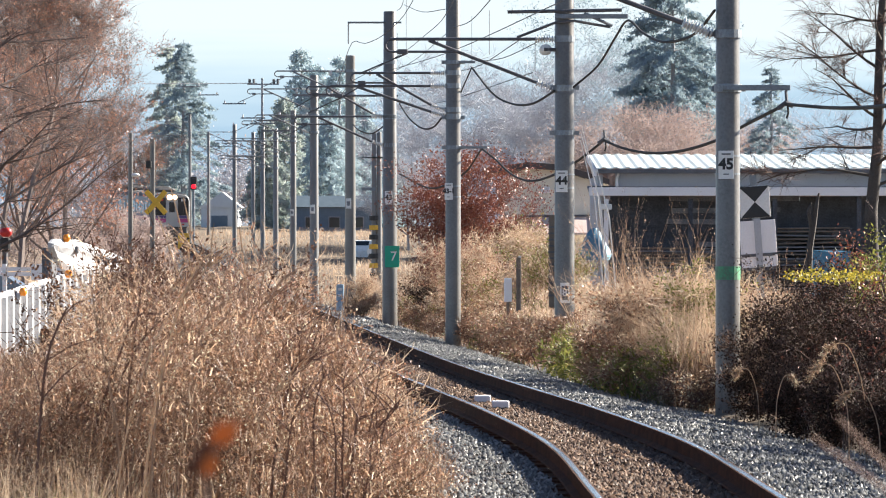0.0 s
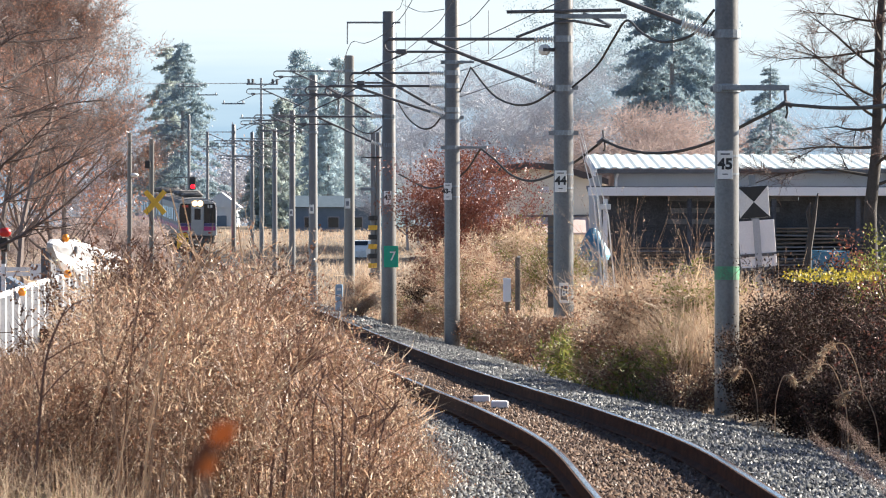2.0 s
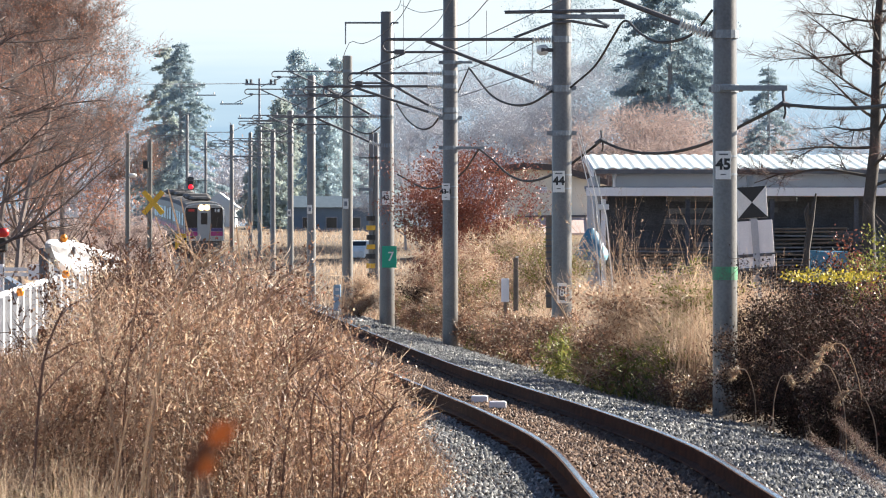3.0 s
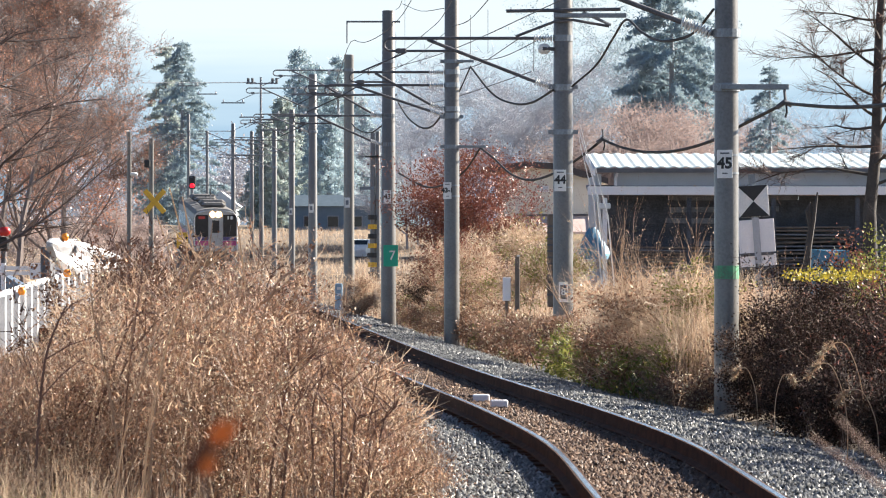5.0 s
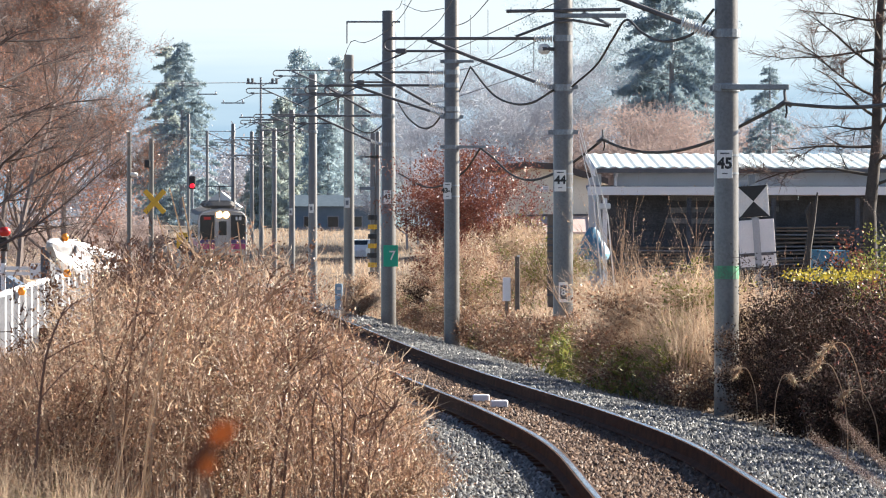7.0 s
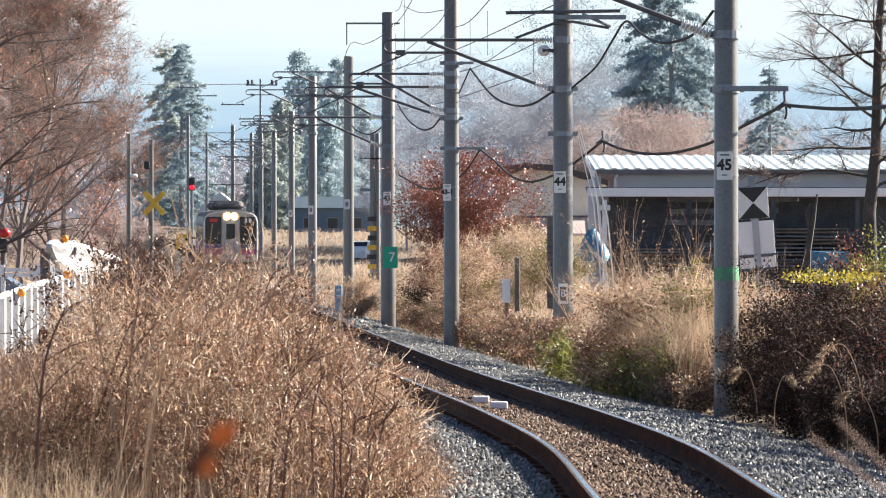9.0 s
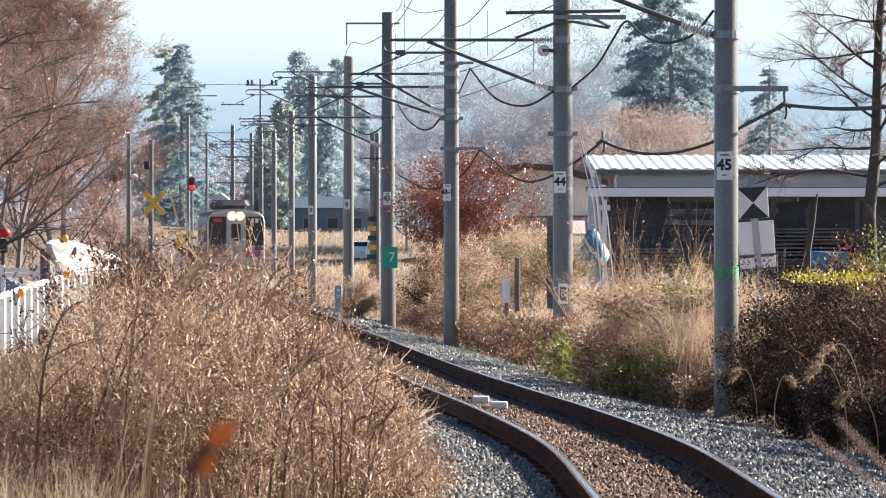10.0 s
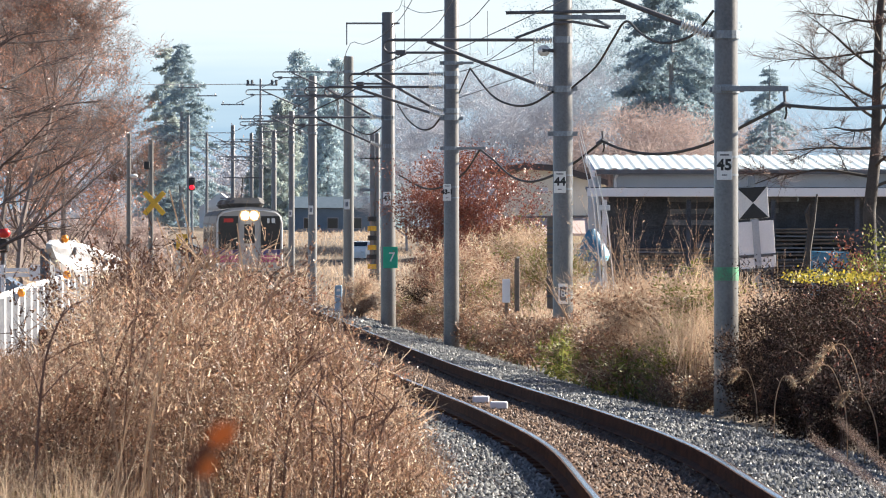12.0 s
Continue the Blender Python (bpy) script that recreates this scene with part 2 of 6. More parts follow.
def track():
    t = thing("railway_track", "curving single narrow-gauge track on grey ballast", "railway track", kind="structure")
    sweep("ballast_bed", [(-2.75, -0.60), (-2.4, -0.36), (-1.5, -0.235), (-0.9, -0.20), (0.9, -0.20), (1.65, -0.22), (2.6, -0.60)], M_BED, t, label="grey crushed-stone ballast bed")
    for s in (-1, 1):
        c = 0.566 * s
        web = [(c - 0.064, -0.153), (c - 0.06, -0.140), (c - 0.012, -0.122), (c - 0.009, -0.045), (c - 0.033, -0.036), (c - 0.034, -0.006),
               (c + 0.034, -0.006), (c + 0.033, -0.036), (c + 0.009, -0.045), (c + 0.012, -0.122), (c + 0.06, -0.140), (c + 0.064, -0.153)]
        r = sweep("rail", web, M_RAIL_SIDE, t, label="rust-brown steel rail")
        sweep("rail_head", [(c - 0.019, -0.0058), (c - 0.014, -0.001), (c + 0.014, -0.001), (c + 0.019, -0.0058)], M_RAIL_TOP, r, label="polished running surface")
    # sleepers
    sl = Build().box((0, 0, 0), (2.1, 0.20, 0.14), chamfer=0.012)
    first = part("sleeper", sl, M_SLEEPER, t)
    plate = part("tie_plate", Build().box((0.566, 0, 0.005), (0.30, 0.16, 0.018)).box((-0.566, 0, 0.005), (0.30, 0.16, 0.018)), M_RAIL_SIDE, first)
    plate.location = (0, 0, 0.075)
    y, k = 18.0, 0
    while y < 190:
        p = Vector((line_x(y), y, line_z(y) - 0.264))
        d = line_dir(y)
        m = Matrix.Translation(p + Vector((0, 0, random.uniform(-0.012, 0.012)))) @ Matrix.Rotation(math.atan2(-d.x, d.y) + random.gauss(0, 0.01), 4, "Z")
        if k == 0:
            first.matrix_basis = m
        else:
            o = first.copy()
            scene.collection.objects.link(o)
            o.matrix_basis = m
            q = plate.copy()
            scene.collection.objects.link(q)
            q.parent = o
        y += 0.62 * d.y
        k += 1
        if k > 285:
            break
    return t


TRACK = track()


def ballast(name, label, material, n, spans, size, y0, y1, seed, lift=0.0, power=1.0):
    """Broken stones scattered on the bed: squashed irregular lumps."""
    rng = np.random.default_rng(seed)
    y = y0 + (y1 - y0) * rng.random(n) ** power
    w = np.array([b - a for a, b in spans])
    pick = rng.choice(len(spans), n, p=w / w.sum())
    off = np.array([spans[i][0] for i in pick]) + rng.random(n) * w[pick]
    x = np.interp(y, _cy, _cx) + off
    prof = np.interp(off, [-2.6, -2.35, -1.5, -0.9, 0.9, 1.65, 2.6, 2.9], [-0.37, -0.34, -0.225, -0.195, -0.2, -0.22, -0.4, -0.42])
    z = np.interp(y, [g[0] for g in GRADE], [g[1] for g in GRADE]) + prof + rng.uniform(-0.012, 0.03, n) + lift
    c = np.stack([x, y, z], 1)
    az = rng.uniform(0, 2 * math.pi, (n, 1)) + np.array([[0, 1.57, 3.14, 4.71]]) + rng.normal(0, 0.25, (n, 4))
    r = size * rng.uniform(0.6, 1.35, (n, 1)) * rng.uniform(0.7, 1.2, (n, 4))
    ring = np.stack([np.cos(az) * r, np.sin(az) * r, rng.normal(-0.35, 0.3, (n, 4)) * size], 2)
    tip = np.stack([rng.normal(0, 0.35, n), rng.normal(0, 0.35, n), rng.uniform(0.4, 1.0, n)], 1) * size
    v = np.concatenate([ring, tip[:, None, :]], 1) + c[:, None, :]
    f = np.array([[0, 1, 4], [1, 2, 4], [2, 3, 4], [3, 0, 4]])
    faces = (np.arange(n)[:, None, None] * 5 + f[None]).reshape(-1, 3)
    ob = new(name, big_mesh(name, v.reshape(-1, 3), faces, material))
    ob.parent = TRACK
    tagged(ob, label, kind="stuff")


ballast("shoulder_stones", "loose grey ballast stones", M_STONE, 125000, [(-2.5, -0.68), (0.68, 2.95)], 0.024, 22, 105, 1, power=1.25)
ballast("far_shoulder_stones", "loose grey ballast stones", M_STONE, 12000, [(-2.35, -0.68), (0.68, 2.6)], 0.045, 100, 230, 2)
ballast("centre_stones", "rust-dusted stones between the rails", M_STONE_RUSTY, 52000, [(-0.5, 0.5)], 0.022, 22, 105, 3, power=1.25, lift=0.012)


# ---- masts and overhead line ----
def disc_insulator(a, b, r, n=7):
    """A rod with ribs between two points."""
    a, b = Vector(a), Vector(b)
    pts, rad = [], []
    for k in range(n):
        for u, q in ((0.0, 0.35), (0.35, 1.0), (0.5, 1.0), (0.9, 0.35)):
            pts.append(a.lerp(b, (k + u) / n))
            rad.append(r * q)
    return Build().tube(pts, rad, 8)


def mast(x, y, foot, top, r0, r1, number="", sign_z=0, group="", label="", band=None, sign_off=-0.05, sign_size=(0.185, 0.34)):
    m = thing("catenary_mast", label or "grey spun-concrete railway mast", "utility pole", (x, y, foot), group="masts along the line")
    h = top - foot
    pole = Build().tube([(0, 0, -0.3), (0, 0, h - 0.02), (0, 0, h)], [r0, r1, r1 * 0.9], 20)
    part("pole", pole, M_CONCRETE if y < 150 else M_CONCRETE_HAZED, m, smooth=True)
    rad = lambda z: r0 + (r1 - r0) * (z - foot) / h
    if number:
        w, hh = sign_size
        pl = part("number_plate", Build().box((0, 0, 0), (w, 0.008, hh), chamfer=0.002), M_WHITE, m, "white enamel number plate")
        pl.location = (sign_off, -rad(sign_z) - 0.012, sign_z - foot)
        part("plate_line", Build().box((0, 0, 0), (w * 0.6, 0.003, 0.018)), M_STEEL_DARK, pl, "small printed line").location = (0, -0.006, hh * 0.38)
        part("plate_line", Build().box((0, 0, 0), (w * 0.35, 0.003, 0.014)), M_STEEL_DARK, pl, "small printed line").location = (0, -0.006, -hh * 0.33)
        writing("number", number, hh * (0.53 if len(number) < 3 else 0.38), M_BLACK, pl, pose(0, -0.006, 0.005, 90, 0, 0), 0.007)
        for zz in (-0.32, 0.32):
            part("strap", Build().tube([(0, 0, -0.012), (0, 0, 0.012)], rad(sign_z) + 0.004, 20), M_GALV, m).location = (0, 0, sign_z - foot + zz * hh)
    for zz, hh, mat_ in band or ():
        part("band", Build().tube([(0, 0, -hh / 2), (0, 0, hh / 2)], rad(zz) + 0.004, 20), mat_, m).location = (0, 0, zz - foot)
    return m


def clamp(m, foot, z, r, mat_=M_GALV):
    o = part("clamp", Build().tube([(0, 0, -0.04), (0, 0, 0.04)], r + 0.014, 16).box((r + 0.04, 0, 0), (0.08, 0.1, 0.07)).box((-r - 0.04, 0, 0), (0.08, 0.1, 0.07)), mat_, m)
    o.location = (0, 0, z - foot)
    return o


def bracket(m, foot, r, z, reach, drop, mat_=M_STEEL_DARK, back=0.35):
    """Hinged cantilever: top tube, raking strut, looped registration arm, ribbed insulators, steady arm."""
    z -= foot
    part("top_tube", Build().tube([(-r - 0.3, 0, z), (-reach, 0, z)], 0.026, 10), mat_, m, smooth=True)
    part("insulator", disc_insulator((-r - 0.02, 0, z), (-r - 0.32, 0, z), 0.055), M_PORCELAIN, m, "white ribbed insulator")
    part("strut", Build().tube([(-r - 0.28, 0, z - drop + 0.09), (-reach * 0.78, 0, z - 0.02)], 0.028, 10), mat_, m, smooth=True)
    part("insulator", disc_insulator((-r - 0.02, 0, z - drop), (-r - 0.3, 0, z - drop + 0.1), 0.055), M_PORCELAIN, m, "white ribbed insulator")
    loop = [(-reach * 0.62, 0, z - 0.2), (-reach + 0.02, 0, z - 0.2)] + [(-reach + 0.02 - 0.1 * math.sin(a), 0, z - 0.1 - 0.1 * math.cos(a)) for a in (0.5, 1.1, 1.57, 2.0, 2.6, 3.14)] + [(-reach + 0.1, 0, z)]
    part("registration_arm", Build().tube(loop, 0.02, 8), mat_, m, smooth=True)
    part("steady_arm", Build().tube([(-reach * 0.9, 0, z - 0.22), (-reach * 1.18, 0, z - 0.55)], 0.014, 6), mat_, m)
    part("fitting", Build().box((-reach * 0.93, 0, z - 0.2), (0.16, 0.08, 0.08), chamfer=0.01), mat_, m)
    for zz in (z, z - drop):
        part("clamp", Build().tube([(0, 0, -0.05), (0, 0, 0.05)], r + 0.012, 16), M_GALV, m).location = (0, 0, zz)


def masts():
    # The two nearest, with their arms.
    m = mast(3.407, 54.4, -0.75, 8.8, 0.152, 0.135, "45", 2.585, band=[(1.286, 0.16, M_GREEN_BAND)],
             label="grey spun-concrete railway mast with plate 45", sign_off=-0.03)
    f = -0.75
    part("cross_arm", Build().box((0.33, -0.17, 3.51 - f), (0.82, 0.06, 0.065), chamfer=0.006), M_GALV, m, "galvanised cable arm")
    part("cross_arm", Build().box((0.02, 0.17, 3.51 - f), (0.42, 0.06, 0.065), chamfer=0.006), M_GALV, m)
    part("band_clamp", Build().tube([(0, 0, 3.51 - f - 0.05), (0, 0, 3.51 - f + 0.05)], 0.165, 16), M_GALV, m)
    part("arm_hanger", Build().tube([(0.69, -0.17, 3.51 - f), (0.69, -0.17, 3.42 - f)], 0.015, 6), M_STEEL_DARK, m)
    a, b = Vector((3.223, 54.4, 4.163)) - Vector((3.407, 54.4, f)), Vector((2.863, 54.4, 4.299)) - Vector((3.407, 54.4, f))
    part("insulator", disc_insulator(a, b, 0.075, 9), M_PORCELAIN, m, "white ribbed insulator")
    part("strut", Build().tube([b, b + (b - a) * 4.2], 0.032, 10), M_STEEL_DARK, m, smooth=True)
    part("clamp", Build().tube([(0, 0, a.z - 0.05), (0, 0, a.z + 0.05)], 0.165, 16), M_GALV, m)
    part("clamp", Build().box((-0.19, 0, a.z), (0.1, 0.06, 0.06)), M_STEEL_DARK, m)

    m = mast(1.892, 71.4, -0.75, 8.6, 0.162, 0.148, "44", 2.675, label="grey spun-concrete railway mast with plate 44")
    bracket(m, f, 0.15, 4.924, 2.75, 0.78)
    clamp(m, f, 3.442, 0.155)
    clamp(m, f, 4.156, 0.152)
    z = 5.343 - f
    part("top_beam", Build().tube([(-0.9, -0.19, z), (0.9, -0.19, z + 0.03)], 0.028, 8), M_STEEL_DARK, m)
    part("beam_bracket", Build().box((0.42, -0.19, z - 0.07), (1.15, 0.06, 0.07), chamfer=0.006), M_GALV, m, "grey channel bracket")
    part("brace", Build().tube([(0.3, -0.19, z - 0.02), (0.75, -0.19, z - 0.22)], 0.025, 6), M_GALV, m)
    part("brace", Build().tube([(-0.75, -0.19, z - 0.4), (-0.15, -0.19, z - 0.17), (0.15, -0.19, z - 0.14), (0.72, -0.19, z - 0.24)], 0.022, 6), M_STEEL_DARK, m)
    part("bell_insulator", Build().ball((-0.3, -0.05, 4.754 - f), 0.1, 12, (1, 1, 0.95)), M_PORCELAIN, m, "round white insulator", True)
    part("insulator_bolt", Build().tube([(-0.32, -0.15, 4.754 - f), (-0.1, 0, 4.754 - f)], 0.03, 8), M_STEEL_DARK, m)
    part("small_plate", Build().box((0.0, -0.175, 0.917 - f), (0.15, 0.008, 0.32), chamfer=0.002), M_WHITE, m, "white plate with a dark figure")
    part("small_plate_frame", Build().box((0.0, -0.181, 0.917 - f), (0.1, 0.004, 0.22)), M_STEEL_DARK, m)
    writing("figure", "8", 0.16, M_WHITE, m, pose(0.0, -0.186, 0.917 - f, 90, 0, 0), 0.003)

    m = mast(0.172, 92, -0.8, 8.8, 0.163, 0.145, "43-1", 2.816, label="grey spun-concrete railway mast with plate 43-1", sign_size=(0.165, 0.34), sign_off=-0.09)
    f = -0.8
    bracket(m, f, 0.15, 5.231, 2.0, 0.75)
    bracket(m, f, 0.15, 4.966, 2.5, 0.62)
    for z in (5.449, 3.713, 4.322):
        clamp(m, f, z, 0.155)
    part("cable_arm", Build().box((0.32, -0.1, 3.713 - f), (0.75, 0.05, 0.05), chamfer=0.005), M_GALV, m, "galvanised cable arm")
    part("cable_arm", Build().box((0.2, -0.1, 5.449 - f), (0.5, 0.05, 0.05), chamfer=0.005), M_GALV, m)

    m = mast(-1.431, 118, -0.55, 7.901, 0.205, 0.165, "43", 3.034, band=[(6.574, 0.1, M_GALV)], label="grey concrete railway mast with green plate 7",
             sign_size=(0.19, 0.35), sign_off=-0.03)
    f = -0.55
    bracket(m, f, 0.17, 5.939, 2.1, 0.8)
    bracket(m, f, 0.17, 5.157, 2.4, 0.75)
    g = part("distance_plate", Build().box((0.06, -0.215, 1.5 - f), (0.38, 0.01, 0.56), chamfer=0.003), M_GREEN, m, "green enamel distance plate")
    writing("figure", "7", 0.34, M_WHITE, g, pose(0.1, -0.224, 1.5 - f, 90, 0, 0), 0.003)
    part("top_arm", Build().tube([(-1.1, -0.1, 7.606 - f), (0.3, -0.1, 7.606 - f)], 0.025, 6).tube([(-1.08, -0.1, 7.606 - f), (-1.08, -0.1, 7.045 - f)], 0.02, 6), M_GALV, m)
    part("foot_marker", Build().box((-0.02, -0.22, 0.12), (0.1, 0.02, 0.3)), M_WHITE, m, "short white marker")

    # The farther masts down the line.
    far = [(-3.34, 160, 8.63, 0.2, 3.39), (-5.255, 182, 8.818, 0.19, 3.426), (-7.872, 235, 9.137, 0.17, 3.82),
           (-9.979, 267, 9.079, 0.165, 0), (-12.075, 300, 9.795, 0.16, 0), (-13.221, 312, 10.128, 0.15, 0),
           (-15.345, 330, 11.205, 0.17, 0), (-19.437, 372, 11.793, 0.13, 0), (-20.07, 356, 12.729, 0.13, 0)]
    for x, y, zt, r, zs in far:
        fz = ground_z(x, y) - 0.1
        m = mast(x, y, fz, zt, r, r * 0.86, "", 0)
        if zs:
            part("number_plate", Build().box((-0.06, -r - 0.012, zs - fz), (0.19, 0.008, 0.36), chamfer=0.002), M_WHITE, m, "white enamel number plate")
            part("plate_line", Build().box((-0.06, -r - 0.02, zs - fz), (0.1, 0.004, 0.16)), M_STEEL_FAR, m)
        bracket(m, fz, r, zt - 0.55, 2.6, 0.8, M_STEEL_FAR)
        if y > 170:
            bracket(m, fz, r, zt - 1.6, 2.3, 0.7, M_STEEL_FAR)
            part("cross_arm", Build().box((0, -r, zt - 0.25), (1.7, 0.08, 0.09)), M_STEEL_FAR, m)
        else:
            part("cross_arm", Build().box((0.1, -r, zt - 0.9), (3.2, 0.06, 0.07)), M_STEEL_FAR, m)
            part("post_lamp", Build().box((0.65, -0.1, zt - 4.2), (0.5, 0.12, 0.1)), M_GALV, m)
        for s in (-0.7, 0.7):
            part("pin_insulator", Build().tube([(s, -r, zt - 0.2), (s, -r, zt - 0.12), (s, -r, zt)], [0.03, 0.06, 0.03], 8), M_PORCELAIN, m)
    # slender twin posts with a striped guard
    for x, guard in ((-3.125, True), (-2.9, False)):
        m = mast(x, 200, -0.4, 7.02, 0.13, 0.1, "", 0, label="slender grey concrete pole beside the line")
        if guard:
            for k in range(7):
                part("stripe", Build().tube([(0, 0, 1.0 + 0.42 * k), (0, 0, 1.21 + 0.42 * k)], 0.22, 12), M_YELLOW if k % 2 else M_BLACK, m)
        part("arm", Build().box((0.0, -0.1, 6.3), (1.1, 0.05, 0.06)), M_GALV, m)


masts()


def wire(name, pts, r, label, mat_=M_CABLE, n=8, category="cable"):
    ob = part(name, Build().tube(smooth_line(pts, n), r, 6), mat_, None, "", True)
    return tagged(ob, label, category)


def overhead():
    # contact wire and messenger over the line, with droppers
    ys = [20, 54.4, 71.4, 92, 118, 160, 182, 235, 267, 300, 350]
    for name, z0, sag, zig, r in (("contact_wire", 5.02, 0.05, 0.2, 0.006), ("messenger_wire", 5.85, 0.35, 0.15, 0.007)):
        pts = []
        for k in range(len(ys) - 1):
            for u in (0, 0.25, 0.5, 0.75):
                y = ys[k] + (ys[k + 1] - ys[k]) * u
                pts.append((line_x(y) + zig * math.cos(math.pi * (k + u)) + 0.7 * max(0, 1 - y / 200), y, line_z(y) + z0 - sag * 4 * u * (1 - u)))
        wire(name, pts, r, "thin overhead " + name.replace("_", " ") + " above the track", M_STEEL_DARK, 3, "overhead wire")
    # feeder cable hung from mast to mast on the field side
    for span in ([(4.066, 38, 2.809), (4.116, 42, 2.882), (4.176, 48, 3.06), (4.09, 54.2, 3.31)],
                 [(4.09, 54.2, 3.31), (3.819, 57, 3.16), (3.585, 60, 3.02), (3.276, 63, 2.955), (2.978, 66, 3.0), (2.706, 68.5, 3.13), (2.485, 70.5, 3.3)],
                 [(2.485, 70.5, 3.3), (2.124, 72, 3.018), (1.884, 75, 2.876), (1.56, 80, 2.83), (1.286, 85, 3.021), (1.012, 89, 3.395), (0.759, 92, 3.69)],
                 [(0.759, 92, 3.69), (0.376, 97, 3.24), (-0.315, 105, 3.084), (-1.136, 115, 3.598)]):
        wire("feeder_cable", span, 0.021, "thick twisted dark feeder cable sagging between masts")
    for x, y, z in ((4.09, 54.2, 3.31), (2.485, 70.5, 3.3)):
        t = thing("cable_hanger", "small dark clamp holding the feeder cable", "cable clamp", (x, y, z))
        part("link", Build().tube([(0, 0, 0.16), (0.01, 0, 0.05), (0, 0, 0)], 0.018, 6), M_STEEL_DARK, t)
        part("saddle", Build().tube([(-0.09, 0, -0.05), (0, 0, 0.02), (0.09, 0, -0.02)], 0.032, 6), M_STEEL_DARK, t)
        part("tail", Build().tube([(0.02, 0, 0), (0.03, 0, -0.1), (0.01, 0, -0.17)], 0.014, 5), M_CABLE, t)
    wire("jumper_cable", [(3.244, 54.3, 4.443), (3.135, 55, 4.289), (3.017, 56, 4.2), (2.799, 58, 4.239), (2.72, 62, 4.554), (2.673, 66, 4.935), (2.558, 68, 4.768), (2.371, 70, 4.445), (2.029, 71.2, 4.158)],
         0.018, "black jumper cable looped between mast arms")
    wire("jumper_cable", [(1.729, 71.3, 4.099), (1.462, 75, 4.029), (1.21, 80, 4.19), (0.914, 85, 4.551), (0.546, 91, 5.3)], 0.02, "black jumper cable looped between mast arms")
    wire("jumper_cable", [(0.546, 91, 5.3), (0.45, 91.5, 5.1), (0.33, 92, 4.84)], 0.014, "short black jumper down the mast arm")
    wire("jumper_cable", [(-0.023, 92, 4.38), (-0.228, 96, 4.254), (-0.487, 100, 4.332), (-0.837, 108, 4.791), (-1.17, 117, 5.463)], 0.02, "black jumper cable looped between mast arms")
    wire("jumper_cable", [(-1.534, 118, 4.951), (-2.096, 130, 5.045), (-2.755, 145, 5.566), (-3.2, 158, 6.131)], 0.02, "black jumper cable looped between mast arms")
    for a, b in (((0.682, 60, 4.98), (0.184, 92, 6.162)), ((0.184, 92, 6.162), (-1.762, 150, 7.62)), ((1.695, 60, 4.942), (-1.387, 118, 6.382)), ((1.207, 71, 4.913), (0.22, 110, 5.98)),
                 ((1.423, 73, 4.463), (-1.47, 140, 6.072)), ((1.562, 71, 4.913), (0.637, 100, 5.82)), ((-0.949, 110, 7.905), (-1.239, 118, 7.93)), ((-1.035, 115, 7.91), (0.011, 92, 6.53))):
        p, q = Vector(a), Vector(b)
        mid = (p + q) / 2 - Vector((0, 0, 0.12))
        wire("line_wire", [p, mid, q], 0.008, "thin overhead line wire", M_STEEL_DARK, 4, "overhead wire")
    for a, b in (((-0.85, 100, 7.195), (-0.85, 100, 6.007)), ((-1.155, 110, 6.942), (-1.155, 110, 6.255)), ((1.44, 72, 4.962), (1.44, 72, 4.422)), ((0.79, 80, 5.85), (0.79, 80, 5.07)), ((0.54, 90, 6.285), (0.54, 90, 5.385))):
        p, q = Vector(a), Vector(b)
        wire("dropper", [p, (p + q) / 2, q], 0.005, "thin dropper wire hanging from the messenger", M_STEEL_DARK, 2, "overhead wire")


overhead()


# ---- buildings ----
M_ROOF = surface("pale_green_metal_roof", (0.58, 0.65, 0.65), (0.46, 0.53, 0.54), 0.5, 0.0, scale=1.5, bump=0.05)
M_SIDING = surface("grey_siding", (0.46, 0.47, 0.50), (0.36, 0.37, 0.40), 0.6, scale=1, bump=0.05)
M_TRIM = surface("pale_fascia", (0.86, 0.83, 0.83), (0.78, 0.75, 0.76), 0.5, scale=1, bump=0.03)
M_DARK_WALL = surface("dark_timber_boards", (0.085, 0.09, 0.105), (0.04, 0.042, 0.05), 0.8, scale=2, fine=20)
M_OLD_BOARD = surface("silvered_boards", (0.17, 0.18, 0.20), (0.08, 0.085, 0.10), 0.5, scale=3, fine=25)
M_BEIGE = surface("beige_render", (0.80, 0.74, 0.62), (0.70, 0.64, 0.53), 0.8, scale=0.8)
M_BROWN_ROOF = surface("dark_brown_roof", (0.09, 0.07, 0.065), (0.05, 0.04, 0.04), 0.6, scale=2)
M_PINK_ROOF = surface("faded_red_roof", (0.66, 0.52, 0.48), (0.52, 0.39, 0.36), 0.6, scale=2)
M_GLASS = surface("dark_window_glass", (0.03, 0.035, 0.04), (0.02, 0.022, 0.028), 0.08, scale=1, bump=0)
M_BLUE_TARP = surface("blue_tarp", (0.06, 0.22, 0.34), (0.04, 0.13, 0.22), 0.5, scale=3, bump=0.3)
M_TIMBER = surface("grey_old_timber", (0.20, 0.16, 0.13), (0.11, 0.09, 0.075), 0.85, scale=5, fine=50)


